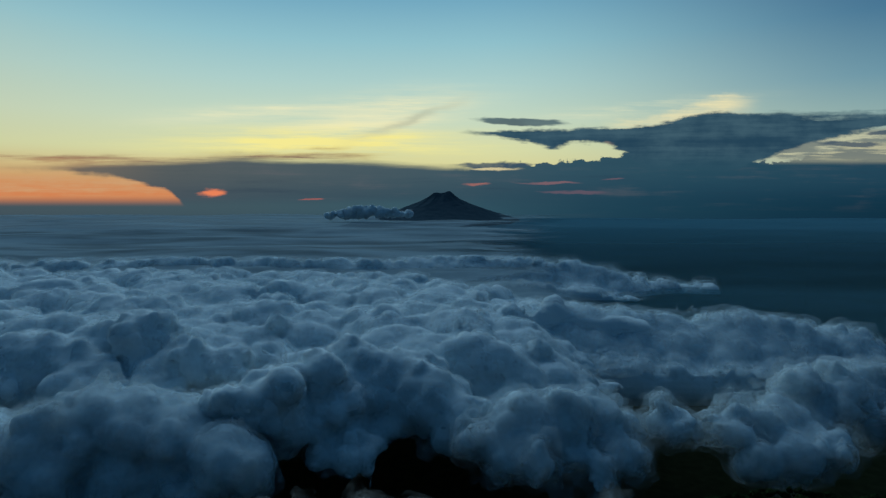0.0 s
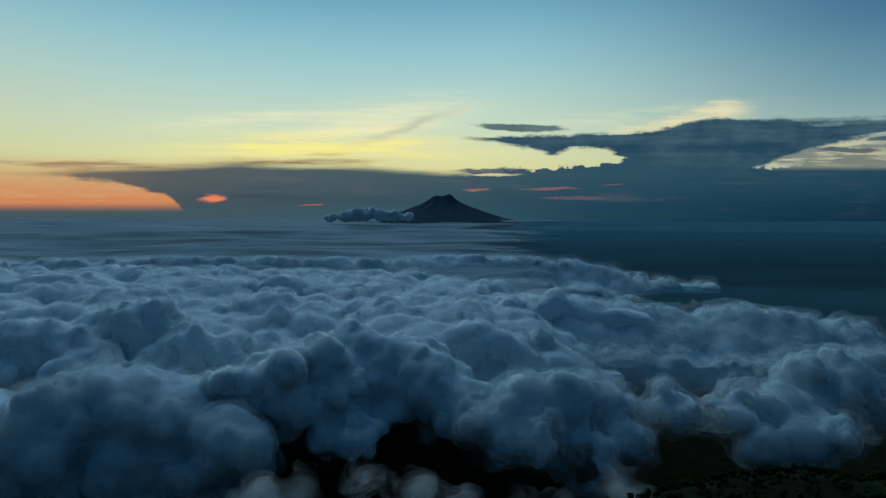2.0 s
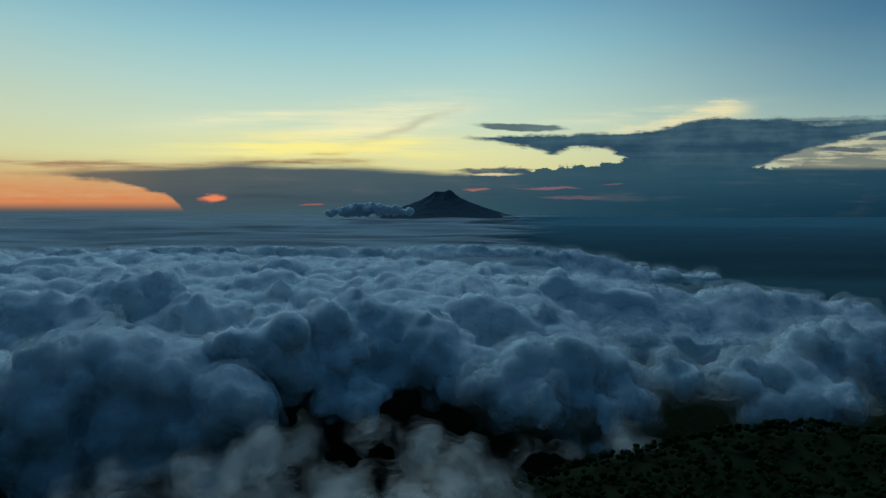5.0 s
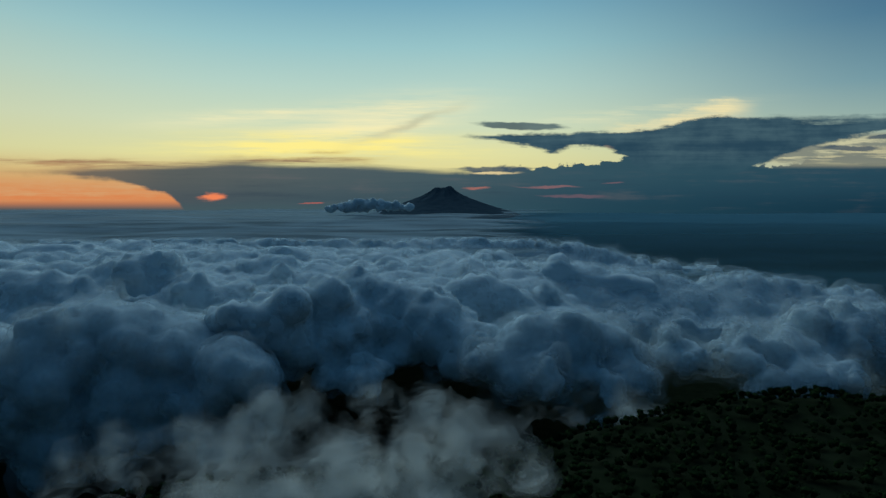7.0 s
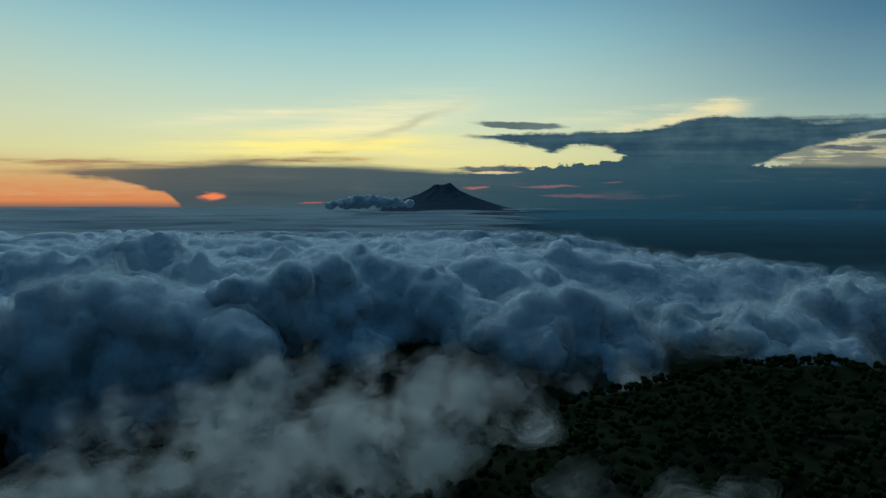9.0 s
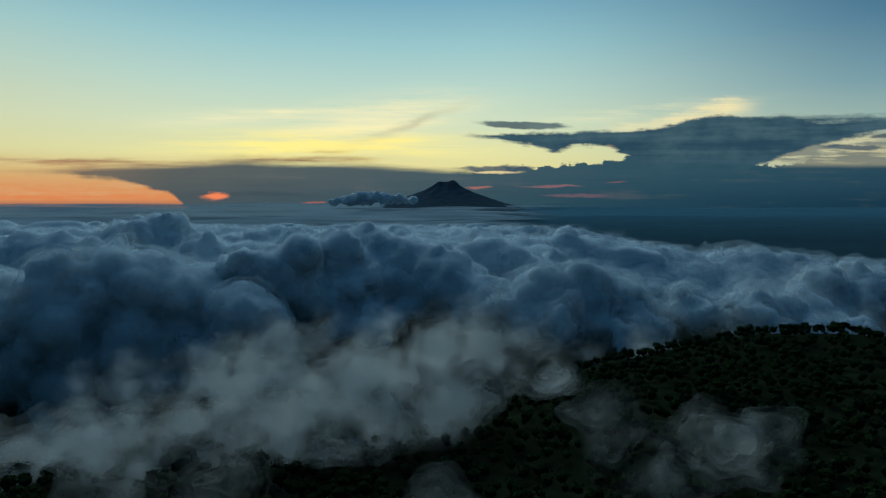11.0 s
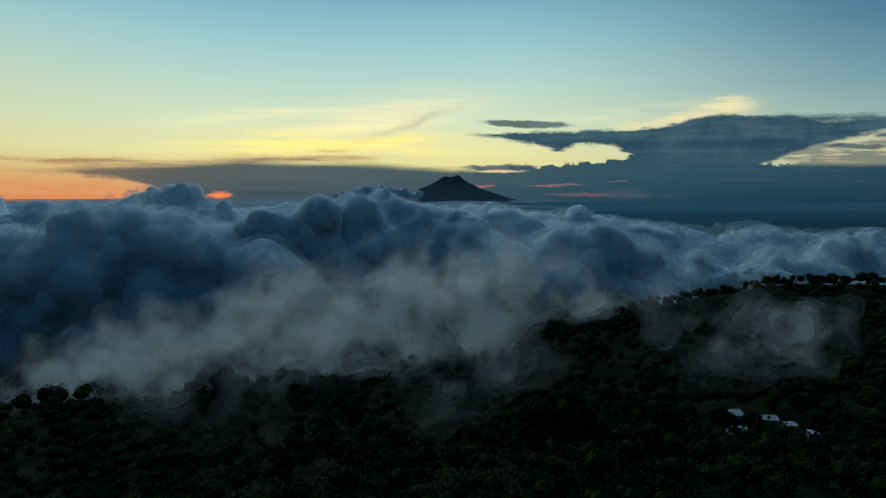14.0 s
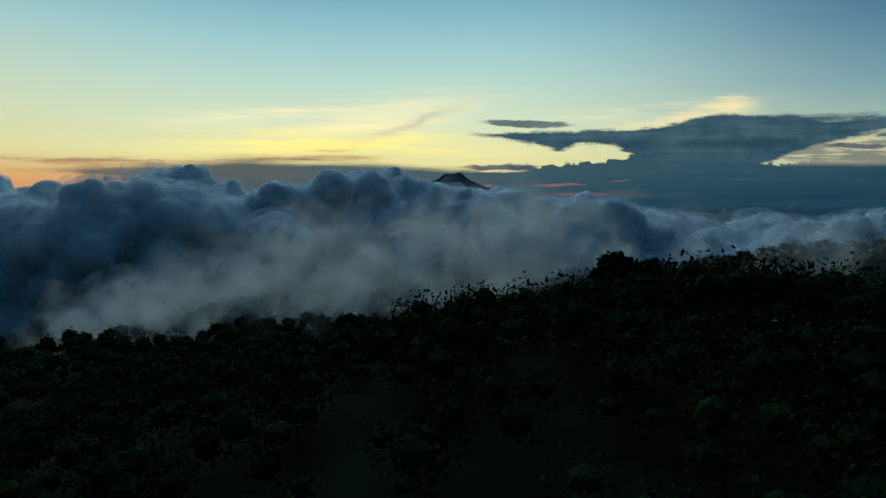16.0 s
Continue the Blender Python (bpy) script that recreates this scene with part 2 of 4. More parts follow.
def cloud_material(name, tint, thin, cover, spread, scale, translucent=0.25, bump=0.5, stretch=1.0):
    """Water droplets: scatters light, lets some through; cover is how closed the layer is, spread how torn."""
    mat = bpy.data.materials.new(name)
    mat.use_nodes = True
    nt = mat.node_tree
    nt.nodes.clear()
    out = nt.nodes.new("ShaderNodeOutputMaterial")
    dif, tra = nt.nodes.new("ShaderNodeBsdfDiffuse"), nt.nodes.new("ShaderNodeBsdfTranslucent")
    tc = nt.nodes.new("ShaderNodeTexCoord")
    no = nt.nodes.new("ShaderNodeTexNoise")
    no.inputs["Scale"].default_value, no.inputs["Detail"].default_value, no.inputs["Roughness"].default_value = scale, 5.0, 0.55
    mp = nt.nodes.new("ShaderNodeMapping")
    mp.inputs["Scale"].default_value = (1 / stretch, 1.0, 1.0)
    nt.links.new(tc.outputs["Object"], mp.inputs["Vector"])
    nt.links.new(mp.outputs[0], no.inputs["Vector"])
    for b in (dif, tra):
        b.inputs["Color"].default_value = (*tint, 1)
    if bump:
        bp = nt.nodes.new("ShaderNodeBump")
        bp.inputs["Strength"].default_value, bp.inputs["Distance"].default_value = bump, 4.0
        nt.links.new(no.outputs["Fac"], bp.inputs["Height"])
        nt.links.new(bp.outputs[0], dif.inputs["Normal"])
    m1 = nt.nodes.new("ShaderNodeMixShader")
    m1.inputs[0].default_value = translucent
    nt.links.new(dif.outputs[0], m1.inputs[1]), nt.links.new(tra.outputs[0], m1.inputs[2])
    last = m1
    if thin:
        mr = nt.nodes.new("ShaderNodeMapRange")
        mr.interpolation_type = "SMOOTHSTEP"
        mr.inputs[1].default_value, mr.inputs[2].default_value = 0.5 - spread, 0.5 + spread
        mr.inputs[3].default_value, mr.inputs[4].default_value = max(0.0, cover - thin), min(1.0, cover + thin)
        nt.links.new(no.outputs["Fac"], mr.inputs[0])
        clear_bsdf = nt.nodes.new("ShaderNodeBsdfTransparent")
        m2 = nt.nodes.new("ShaderNodeMixShader")
        nt.links.new(mr.outputs[0], m2.inputs[0])
        nt.links.new(clear_bsdf.outputs[0], m2.inputs[1]), nt.links.new(m1.outputs[0], m2.inputs[2])
        last = m2
    nt.links.new(last.outputs[0], out.inputs["Surface"])
    return mat


def thin_out(mat):
    """Lets the deck grow thin towards its torn right-hand margin over the lowland."""
    nt = mat.node_tree
    mix = next(n for n in nt.nodes if n.type == "MIX_SHADER" and n.inputs[0].is_linked)
    cover = mix.inputs[0].links[0].from_socket
    noi = next(n for n in nt.nodes if n.type == "TEX_NOISE")
    sepx, geo = nt.nodes.new("ShaderNodeSeparateXYZ"), nt.nodes.new("ShaderNodeNewGeometry")
    nt.links.new(geo.outputs["Position"], sepx.inputs[0])

    def m(op, a, b=0.0, c=0.0):
        n = nt.nodes.new("ShaderNodeMath")
        n.operation = op
        for i, v in enumerate((a, b, c)):
            if isinstance(v, bpy.types.NodeSocket):
                nt.links.new(v, n.inputs[i])
            else:
                n.inputs[i].default_value = v
        return n.outputs[0]

    bearing = m("DIVIDE", sepx.outputs[0], sepx.outputs[1])
    out_y = nt.nodes.new("ShaderNodeMapRange")
    nt.links.new(sepx.outputs[1], out_y.inputs[0])
    for i, v in enumerate((700.0, 1700.0, 0.42, 0.12)):
        out_y.inputs[i + 1].default_value = v
    over = m("SUBTRACT", bearing, m("MULTIPLY_ADD", noi.outputs["Fac"], 0.4, m("SUBTRACT", out_y.outputs[0], 0.2)))
    fade = nt.nodes.new("ShaderNodeMapRange")
    fade.interpolation_type = "SMOOTHSTEP"
    nt.links.new(over, fade.inputs[0])
    for i, v in enumerate((-0.10, 0.06, 1.0, 0.0)):
        fade.inputs[i + 1].default_value = v
    nt.links.new(m("MULTIPLY", cover, fade.outputs[0]), mix.inputs[0])
    return mat


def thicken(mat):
    """Closes the lowland sheet with distance, as aerial haze would."""
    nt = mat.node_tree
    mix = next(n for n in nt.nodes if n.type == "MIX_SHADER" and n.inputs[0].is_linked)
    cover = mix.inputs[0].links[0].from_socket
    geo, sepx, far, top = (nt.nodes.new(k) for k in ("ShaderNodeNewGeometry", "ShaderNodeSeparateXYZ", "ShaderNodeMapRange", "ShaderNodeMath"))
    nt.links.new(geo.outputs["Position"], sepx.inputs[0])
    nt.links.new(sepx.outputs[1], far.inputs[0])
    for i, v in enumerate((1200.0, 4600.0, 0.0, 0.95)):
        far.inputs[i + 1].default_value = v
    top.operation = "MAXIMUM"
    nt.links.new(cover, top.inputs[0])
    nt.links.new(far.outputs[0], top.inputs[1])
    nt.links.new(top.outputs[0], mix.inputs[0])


DROPLETS = (0.64, 0.74, 0.79)
M_CLOUD = cloud_material("cloud_body", DROPLETS, 0, 1, 0, 0.13, 0.04, 0.28)
M_VEIL = cloud_material("cloud_veil", DROPLETS, 0.16, 0.24, 0.2, 0.09, 0.35, 0.0)
M_HALO = cloud_material("cloud_halo", DROPLETS, 0.10, 0.12, 0.2, 0.08, 0.4, 0.0)
M_WISP = cloud_material("cloud_wisp", DROPLETS, 0.05, 0.035, 0.2, 0.07, 0.5, 0.0)
FOG_TINT = (0.80, 0.82, 0.80)
M_FOG = [cloud_material("fog_veil", FOG_TINT, k, k * 0.9, 0.13, 0.06, 0.5, 0.0) for k in (0.03, 0.066, 0.115)]
M_FOG_THIN = [cloud_material("fog_wisp", FOG_TINT, k, k * 0.9, 0.13, 0.08, 0.5, 0.0) for k in (0.010, 0.024, 0.046)]
M_FOG_SOFT = [cloud_material("fog_soft", FOG_TINT, k, k * 0.9, 0.15, 0.05, 0.5, 0.0) for k in (0.025, 0.055, 0.095)]
# far deck tinted dim blue-grey: the haze of distance is in its colour
M_HAZED_SEA = cloud_material("cloud_sea", (0.30, 0.39, 0.44), 0.25, 0.72, 0.2, 0.007, 0.05, 0.0, 4.0)
thin_out(M_HAZED_SEA)
# blue-teal sheet: aerial haze over the lowland, put into its tint and cover
M_HAZE_SHEET = cloud_material("haze_sheet", (0.10, 0.25, 0.33), 0.10, 0.40, 0.2, 0.003, 0.3, 0.0, 4.0)
thicken(M_HAZE_SHEET)
M_GROUND = material("forest_floor", (0.012, 0.018, 0.009), (0.020, 0.026, 0.014), 0.05, 0.95, bump=0.4)
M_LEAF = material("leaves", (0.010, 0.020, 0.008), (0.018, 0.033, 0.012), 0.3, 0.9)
M_BARK = material("bark", (0.10, 0.075, 0.05), (0.06, 0.045, 0.03), 4.0, 0.9, bump=0.5)
# volcano slopes in blue slate, with the far haze mixed into the base colour
M_HAZED_ROCK = material("hazed_volcano_slope", (0.040, 0.068, 0.090), (0.055, 0.084, 0.106), 0.02, 0.95, bump=0.5)
M_TIN = material("tin_roof", (0.34, 0.40, 0.45), (0.20, 0.23, 0.26), 0.9, 0.45, bump=0.15, metal=0.3)
M_PLASTER = material("plaster", (0.24, 0.23, 0.21), (0.16, 0.155, 0.14), 1.5, 0.9, bump=0.2)
M_WOOD = material("door_wood", (0.16, 0.10, 0.06), (0.10, 0.06, 0.04), 3.0, 0.8, bump=0.2)
M_GLASS = material("dark_pane", (0.03, 0.035, 0.04), (0.04, 0.045, 0.05), 1.0, 0.15)


# ---- mesh helpers ----
def link_mesh(name, verts, faces, mat, parent=None, smooth=True, label="", normals=None):
    """One mesh object from arrays of corners and of faces with the same number of corners each."""
    verts, faces = np.asarray(verts, dtype=np.float32), np.asarray(faces, dtype=np.int32)
    me = bpy.data.meshes.new(name)
    k = faces.shape[1]
    me.vertices.add(len(verts))
    me.vertices.foreach_set("co", verts.ravel())
    me.loops.add(faces.size)
    me.loops.foreach_set("vertex_index", faces.ravel())
    me.polygons.add(len(faces))
    me.polygons.foreach_set("loop_start", np.arange(0, faces.size, k, dtype=np.int32))
    me.polygons.foreach_set("use_smooth", np.full(len(faces), smooth))
    me.update(calc_edges=True)
    me.validate()
    me.materials.append(mat)
    if normals is not None:
        me.normals_split_custom_set_from_vertices(normals.astype(np.float32))
    ob = new(name, me)
    if parent:
        ob.parent = parent
    if label:
        tagged(ob, label)
    return ob


def part(name, bm, mat, parent, label=""):
    me = bpy.data.meshes.new(name)
    bm.to_mesh(me)
    bm.free()
    me.materials.append(mat)
    ob = new(name, me)
    ob.parent = parent
    if label:
        tagged(ob, label)
    return ob


def grid_noise(shape, step, cell, rng):
    """Smooth noise from -1 to 1 on a regular grid, with lumps about one cell wide (metres, one or three)."""
    cell = (cell,) * 3 if np.isscalar(cell) else cell
    dims = [int(n * step / c) + 3 for n, c in zip(shape, cell)]
    a = rng.random(dims[:len(shape)]).astype(np.float32) * 2 - 1
    for ax, n in enumerate(shape):
        t = np.arange(n) * step / cell[ax] + rng.random()
        i = np.floor(t).astype(int)
        f = t - i
        f = (f * f * (3 - 2 * f)).astype(np.float32)
        sh = [1] * len(shape)
        sh[ax] = n
        f = f.reshape(sh)
        a = np.take(a, i, ax) * (1 - f) + np.take(a, i + 1, ax) * f
    return a


CORNERS = np.array([(0, 0, 0), (1, 0, 0), (0, 1, 0), (1, 1, 0), (0, 0, 1), (1, 0, 1), (0, 1, 1), (1, 1, 1)])
EDGES = ((0, 1), (2, 3), (4, 5), (6, 7), (0, 2), (1, 3), (4, 6), (5, 7), (0, 4), (1, 5), (2, 6), (3, 7))


def skin(f, lo, step):
    """The surface where the field f passes zero, as corners and quads (surface nets)."""
    inside = f > 0
    nx, ny, nz = f.shape
    count = np.zeros((nx - 1, ny - 1, nz - 1), np.int8)
    for a, b, c in CORNERS:
        count += inside[a:nx - 1 + a, b:ny - 1 + b, c:nz - 1 + c]
    cells = np.argwhere((count > 0) & (count < 8))
    vals = np.stack([f[cells[:, 0] + a, cells[:, 1] + b, cells[:, 2] + c] for a, b, c in CORNERS], 1)
    total, hits = np.zeros((len(cells), 3)), np.zeros(len(cells))
    for a, b in EDGES:
        cross = (vals[:, a] > 0) != (vals[:, b] > 0)
        d = np.where(cross, vals[:, a] - vals[:, b], 1)
        t = np.where(cross, vals[:, a] / d, 0)
        total += np.where(cross[:, None], CORNERS[a] + t[:, None] * (CORNERS[b] - CORNERS[a]), 0)
        hits += cross
    verts = np.asarray(lo) + (cells + total / np.maximum(hits, 1)[:, None]) * step
    index = np.full(count.shape, -1, np.int32)
    index[tuple(cells.T)] = np.arange(len(cells))
    quads = []
    for ax in range(3):
        o1, o2 = (ax + 1) % 3, (ax + 2) % 3
        n = f.shape
        s0, s1 = [slice(1, n[k] - 1) for k in range(3)], [slice(1, n[k] - 1) for k in range(3)]
        s0[ax], s1[ax] = slice(0, n[ax] - 1), slice(1, n[ax])
        p, q = inside[tuple(s0)], inside[tuple(s1)]
        for flip in (False, True):
            e = np.argwhere((p & ~q) if not flip else (~p & q))
            e[:, o1] += 1
            e[:, o2] += 1
            ring_of = []
            for d1, d2 in ((0, 0), (1, 0), (1, 1), (0, 1)):
                g = e.copy()
                g[:, o1] -= 1 - d1
                g[:, o2] -= 1 - d2
                ring_of.append(index[tuple(g.T)])
            qd = np.stack(ring_of, 1)
            quads.append(qd[:, ::-1] if flip else qd)
    return verts, np.concatenate(quads)


def pieces(verts, quads, least=0.03):
    """The connected pieces of a skin, without crumbs."""
    lab = np.arange(len(verts))
    while True:
        low = lab[quads].min(1)
        nxt = lab.copy()
        for k in range(4):
            np.minimum.at(nxt, quads[:, k], low)
        nxt = nxt[nxt]
        if (nxt == lab).all():
            break
        lab = nxt
    size = np.bincount(lab)
    for main in np.flatnonzero(size > max(least * len(verts), 60)):
        keep = lab == main
        remap = np.cumsum(keep) - 1
        yield verts[keep], remap[quads[keep[quads[:, 0]]]]


def billows(lobes, rng, children=8, levels=3, flat=0.8, small=0.2, large=0.5):
    """Lobes (x, y, z, r) with smaller ones budding from their upper sides, down to little knobs."""
    every, last = list(lobes), list(lobes)
    for level in range(levels):
        bud = []
        for x, y, z, r in last:
            for _ in range(children):
                a, e = rng.uniform(0, 2 * math.pi), math.asin(rng.uniform(-0.3 if level == 0 else 0.0, 1.0))
                s = r * rng.uniform(small, large)
                k = r * rng.uniform(0.8, 1.02)
                bud.append((x + k * math.cos(e) * math.cos(a), y + k * math.cos(e) * math.sin(a), z + k * flat * math.sin(e), s))
        every += bud
        last = bud
        children = max(4, children - 2)
    return every


TIGHT = 0.65


def cloud_field(lobes, step, pad, soft):
    """Smooth union of lobes on a grid: metres inside are positive. Returns the field and its corner."""
    L = np.array(lobes)
    lo = (L[:, :3] - L[:, 3:4]).min(0) - pad
    hi = (L[:, :3] + L[:, 3:4]).max(0) + pad
    n = np.ceil((hi - lo) / step).astype(int) + 1
    S = np.zeros(n, np.float32)
    axes = [lo[k] + np.arange(n[k]) * step for k in range(3)]
    for x, y, z, r in L:
        reach = r + pad
        sl = []
        for ax, c in enumerate((x, y, z)):
            a, b = int((c - reach - lo[ax]) / step), int((c + reach - lo[ax]) / step) + 2
            sl.append(slice(max(a, 0), min(b, n[ax])))
        gx, gy, gz = (axes[i][sl[i]] for i in range(3))
        d = np.sqrt(((gx - x) ** 2)[:, None, None] + ((gy - y) ** 2)[None, :, None] + ((gz - z) ** 2)[None, None, :])
        S[tuple(sl)] = np.maximum(S[tuple(sl)], np.exp(TIGHT * (r - d) / soft).astype(np.float32)) + 0.15 * np.minimum(S[tuple(sl)], np.exp(TIGHT * (r - d) / soft).astype(np.float32))
    f = np.log(np.maximum(S, 1e-9)) * soft / TIGHT
    return f, lo


def shut(f):
    """Closes the field at the sides of its box."""
    for ax in range(3):
        s = [slice(None)] * 3
        for end in (0, -1):
            s[ax] = end
            f[tuple(s)] = -5.0
    return f


SOFT = ((0.5, M_VEIL), (1.5, M_VEIL), (2.8, M_HALO), (4.4, M_WISP))


def row_of(x0, x1, y0, y1, z0, z1, r, count, seed):
    """A loose line of lobes with tops between two heights."""
    rnd = random.Random(seed)
    made = []
    for i in range(count):
        t = (i + rnd.uniform(0.1, 0.9)) / count
        s = r * rnd.uniform(0.45, 1.15)
        made.append((x0 + (x1 - x0) * t, y0 + (y1 - y0) * t + rnd.uniform(-2.5, 2.5) * r, z0 + (z1 - z0) * t - s * 1.2 + rnd.uniform(-0.25, 0.25) * r, s))
    return made


def blurred(f, passes=2, reach=3):
    for _ in range(passes):
        for ax in range(3):
            c = np.cumsum(np.concatenate([np.repeat(np.take(f, [0], ax), reach + 1, ax), f, np.repeat(np.take(f, [-1], ax), reach, ax)], ax), ax)
            n = f.shape[ax]
            f = (np.take(c, np.arange(2 * reach + 1, n + 2 * reach + 1), ax) - np.take(c, np.arange(n), ax)) / (2 * reach + 1)
    return f


def slope_at(f, at):
    """The field's downhill direction at grid places."""
    out = np.zeros((len(at), 3))
    for ax in range(3):
        hi, lo = at.copy(), at.copy()
        hi[:, ax] = np.minimum(hi[:, ax] + 1, f.shape[ax] - 1)
        lo[:, ax] = np.maximum(lo[:, ax] - 1, 0)
        out[:, ax] = f[tuple(lo.T)] - f[tuple(hi.T)]
    return out / np.maximum(np.linalg.norm(out, axis=1), 1e-6)[:, None]


def cells_near(f, band):
    """Grid places within so many metres of the surface."""
    return np.argwhere(np.abs(f) < band)


def domes(at, step, cell, rng):
    """Rounded heads packed one cell apart: high in the middle of each, creased where two meet."""
    p = (at * (step / cell)).astype(np.float32) + 1.0
    i = np.floor(p).astype(np.int32)
    seeds = rng.random((*(i.max(0) + 3), 3)).astype(np.float32)
    best = np.full(len(p), 9.0, np.float32)
    for d in itertools.product((-1, 0, 1), repeat=3):
        j = i + np.array(d, np.int32)
        q = j + seeds[j[:, 0], j[:, 1], j[:, 2]] - p
        best = np.minimum(best, (q * q).sum(1))
    return 0.34 - np.minimum(best, 1.0)


def cauliflower(f, step, rng, sizes, amount):
    """Grows heads upon heads on a field, from broad ones to little knobs."""
    at = cells_near(f, sum(c * k for c, k in zip(sizes, amount)) + 4 * step)
    grow = np.zeros(len(at), np.float32)
    for c, k in zip(sizes, amount):
        grow += k * c * domes(at, step, c, rng)
    f[tuple(at.T)] += grow
    return f


def vapour(hub, f, lo, cell, step, body, veils, torn, rng):
    """The dense body of a cloud and the thinner skins of vapour round it, under its hub."""
    shut(f)
    # light soaks into a cloud, so the shading follows its broad form as well as its knobs
    broad = blurred(np.clip(f, -6 * step, 6 * step), 2, 3)
    mild = blurred(np.clip(f, -3 * step, 3 * step), 1, 1)
    for v, q in pieces(*skin(f, lo, cell)):
        at = np.rint((v - lo) / cell).astype(int)
        nrm = 0.28 * slope_at(broad, at) + 0.72 * slope_at(mild, at)
        link_mesh("body", v, q, body, hub, normals=nrm / np.maximum(np.linalg.norm(nrm, axis=1), 1e-6)[:, None])
    for off, mat in veils:
        g = f[::2, ::2, ::2] + step * off
        g = g + torn * step * (1.6 * grid_noise(g.shape, cell * 2, step * 6, rng) + 0.9 * grid_noise(g.shape, cell * 2, step * 3, rng))
        for v, q in pieces(*skin(shut(g), lo, cell * 2)):
            link_mesh("veil", v, q, mat, hub, label="thin torn vapour")


THIN = ((0.2, M_VEIL), (0.9, M_HALO))


def cloud(name, label, lobes, step, seed, veils=THIN, torn=0.8, sizes=(40, 19, 9), amount=(0.5, 0.6, 0.55), shrink=0.0, base=-40.0, group="sea of clouds"):
    """A cumulus cloud of a few great lobes, grown over with heads."""
    rng_py, rng = random.Random(seed), np.random.default_rng(seed)
    f, lo = cloud_field(billows(lobes, rng_py, 7, 1), step, step * 5, step * 1.5)
    floor_z = base + 9 * grid_noise(f.shape[:2], step, (45, 45), rng) + 5 * grid_noise(f.shape[:2], step, (18, 18), rng)
    height_z = lo[2] + np.arange(f.shape[2]) * step
    f = np.minimum(f - shrink, (0.7 * (height_z[None, None, :] - floor_z[:, :, None])).astype(np.float32))
    f = cauliflower(f, step, rng, sizes, amount)
    hub = new(name)
    mid = np.array(lobes)[:, :3].mean(0)
    hub.location = mid
    vapour(hub, f, lo - mid, step, step, M_CLOUD, veils, torn, rng)
    return tagged(hub, label, "cloud", group)


def smooth01(v, a, b):
    t = np.clip((v - a) / (b - a), 0, 1)
    return t * t * (3 - 2 * t)


def bank(name, label, x0, x1, y0, y1, z0, z1, top, step, seed, veils=THIN, torn=0.8, sizes=(60, 26, 12), amount=(0.5, 0.6, 0.55), swell=8.0, group="sea of clouds"):
    """A broad bank of cumulus: heads grown on a rolling top, whose height over the plan is top(x, y)."""
    rng = np.random.default_rng(seed)
    n = [int((b - a) / step) + 1 for a, b in ((x0, x1), (y0, y1), (z0, z1))]
    x, y, z = (a + np.arange(k) * step for a, k in zip((x0, y0, z0), n))
    H = top(x[:, None], y[None, :]) + np.zeros((n[0], n[1]))
    H = H + swell * grid_noise((n[0], n[1]), step, (swell * 24, swell * 9), rng) + swell * 0.5 * grid_noise((n[0], n[1]), step, (swell * 9, swell * 6), rng)
    f = (0.8 * (H[:, :, None] - z[None, None, :])).astype(np.float32)
    f = cauliflower(f, step, rng, sizes, amount)
    hub = new(name)
    mid = np.array(((x0 + x1) / 2, (y0 + y1) / 2, z0))
    hub.location = mid
    vapour(hub, f, np.array((x0, y0, z0)) - mid, step, step, M_CLOUD, veils, torn, rng)
    return tagged(hub, label, "cloud", group)


def fog(name, label, lobes, step, seed, layers=9, gap=1.7, tear=7.0, sizes=(30, 14, 7), mat=M_FOG):
    """Thin torn fog: many nested sheets of vapour, each closer to the thick of it."""
    rng_py, rng = random.Random(seed), np.random.default_rng(seed)
    f, lo = cloud_field(billows(lobes, rng_py, 6, 1, 0.5), step, tear * 2.4 + 4, step * 2)
    f = np.minimum(f, 14.0) - 3.0
    f += tear * (1.3 * grid_noise(f.shape, step, (tear * 5, tear * 4, tear * 3), rng) + 0.8 * grid_noise(f.shape, step, tear * 1.6, rng)
                 + 0.4 * grid_noise(f.shape, step, tear * 0.7, rng)) - tear * 0.2
    f = cauliflower(f, step, rng, sizes, (0.24, 0.34, 0.34))
    hub = new(name)
    mid = np.array(lobes)[:, :3].mean(0)
    hub.location = mid
    for i in range(layers):
        g = f + 3.0 - i * gap + 1.3 * grid_noise(f.shape, step, sizes[1] * 0.7, rng) + 0.8 * grid_noise(f.shape, step, sizes[2] * 0.6, rng)
        v, q = skin(shut(g), lo - mid, step)
        tagged(link_mesh("veil", v, q, mat[min(i // 3, 2)], hub, label="thin torn vapour"), kind="stuff")
    return tagged(hub, label, "fog", "fog")

# ---- ground: forested ridge, then lowland out to the horizon ----
def fbm2(x, y, size, seed):
    return noise.fractal(Vector((x / size, y / size, seed)), 1.0, 2.0, 4)


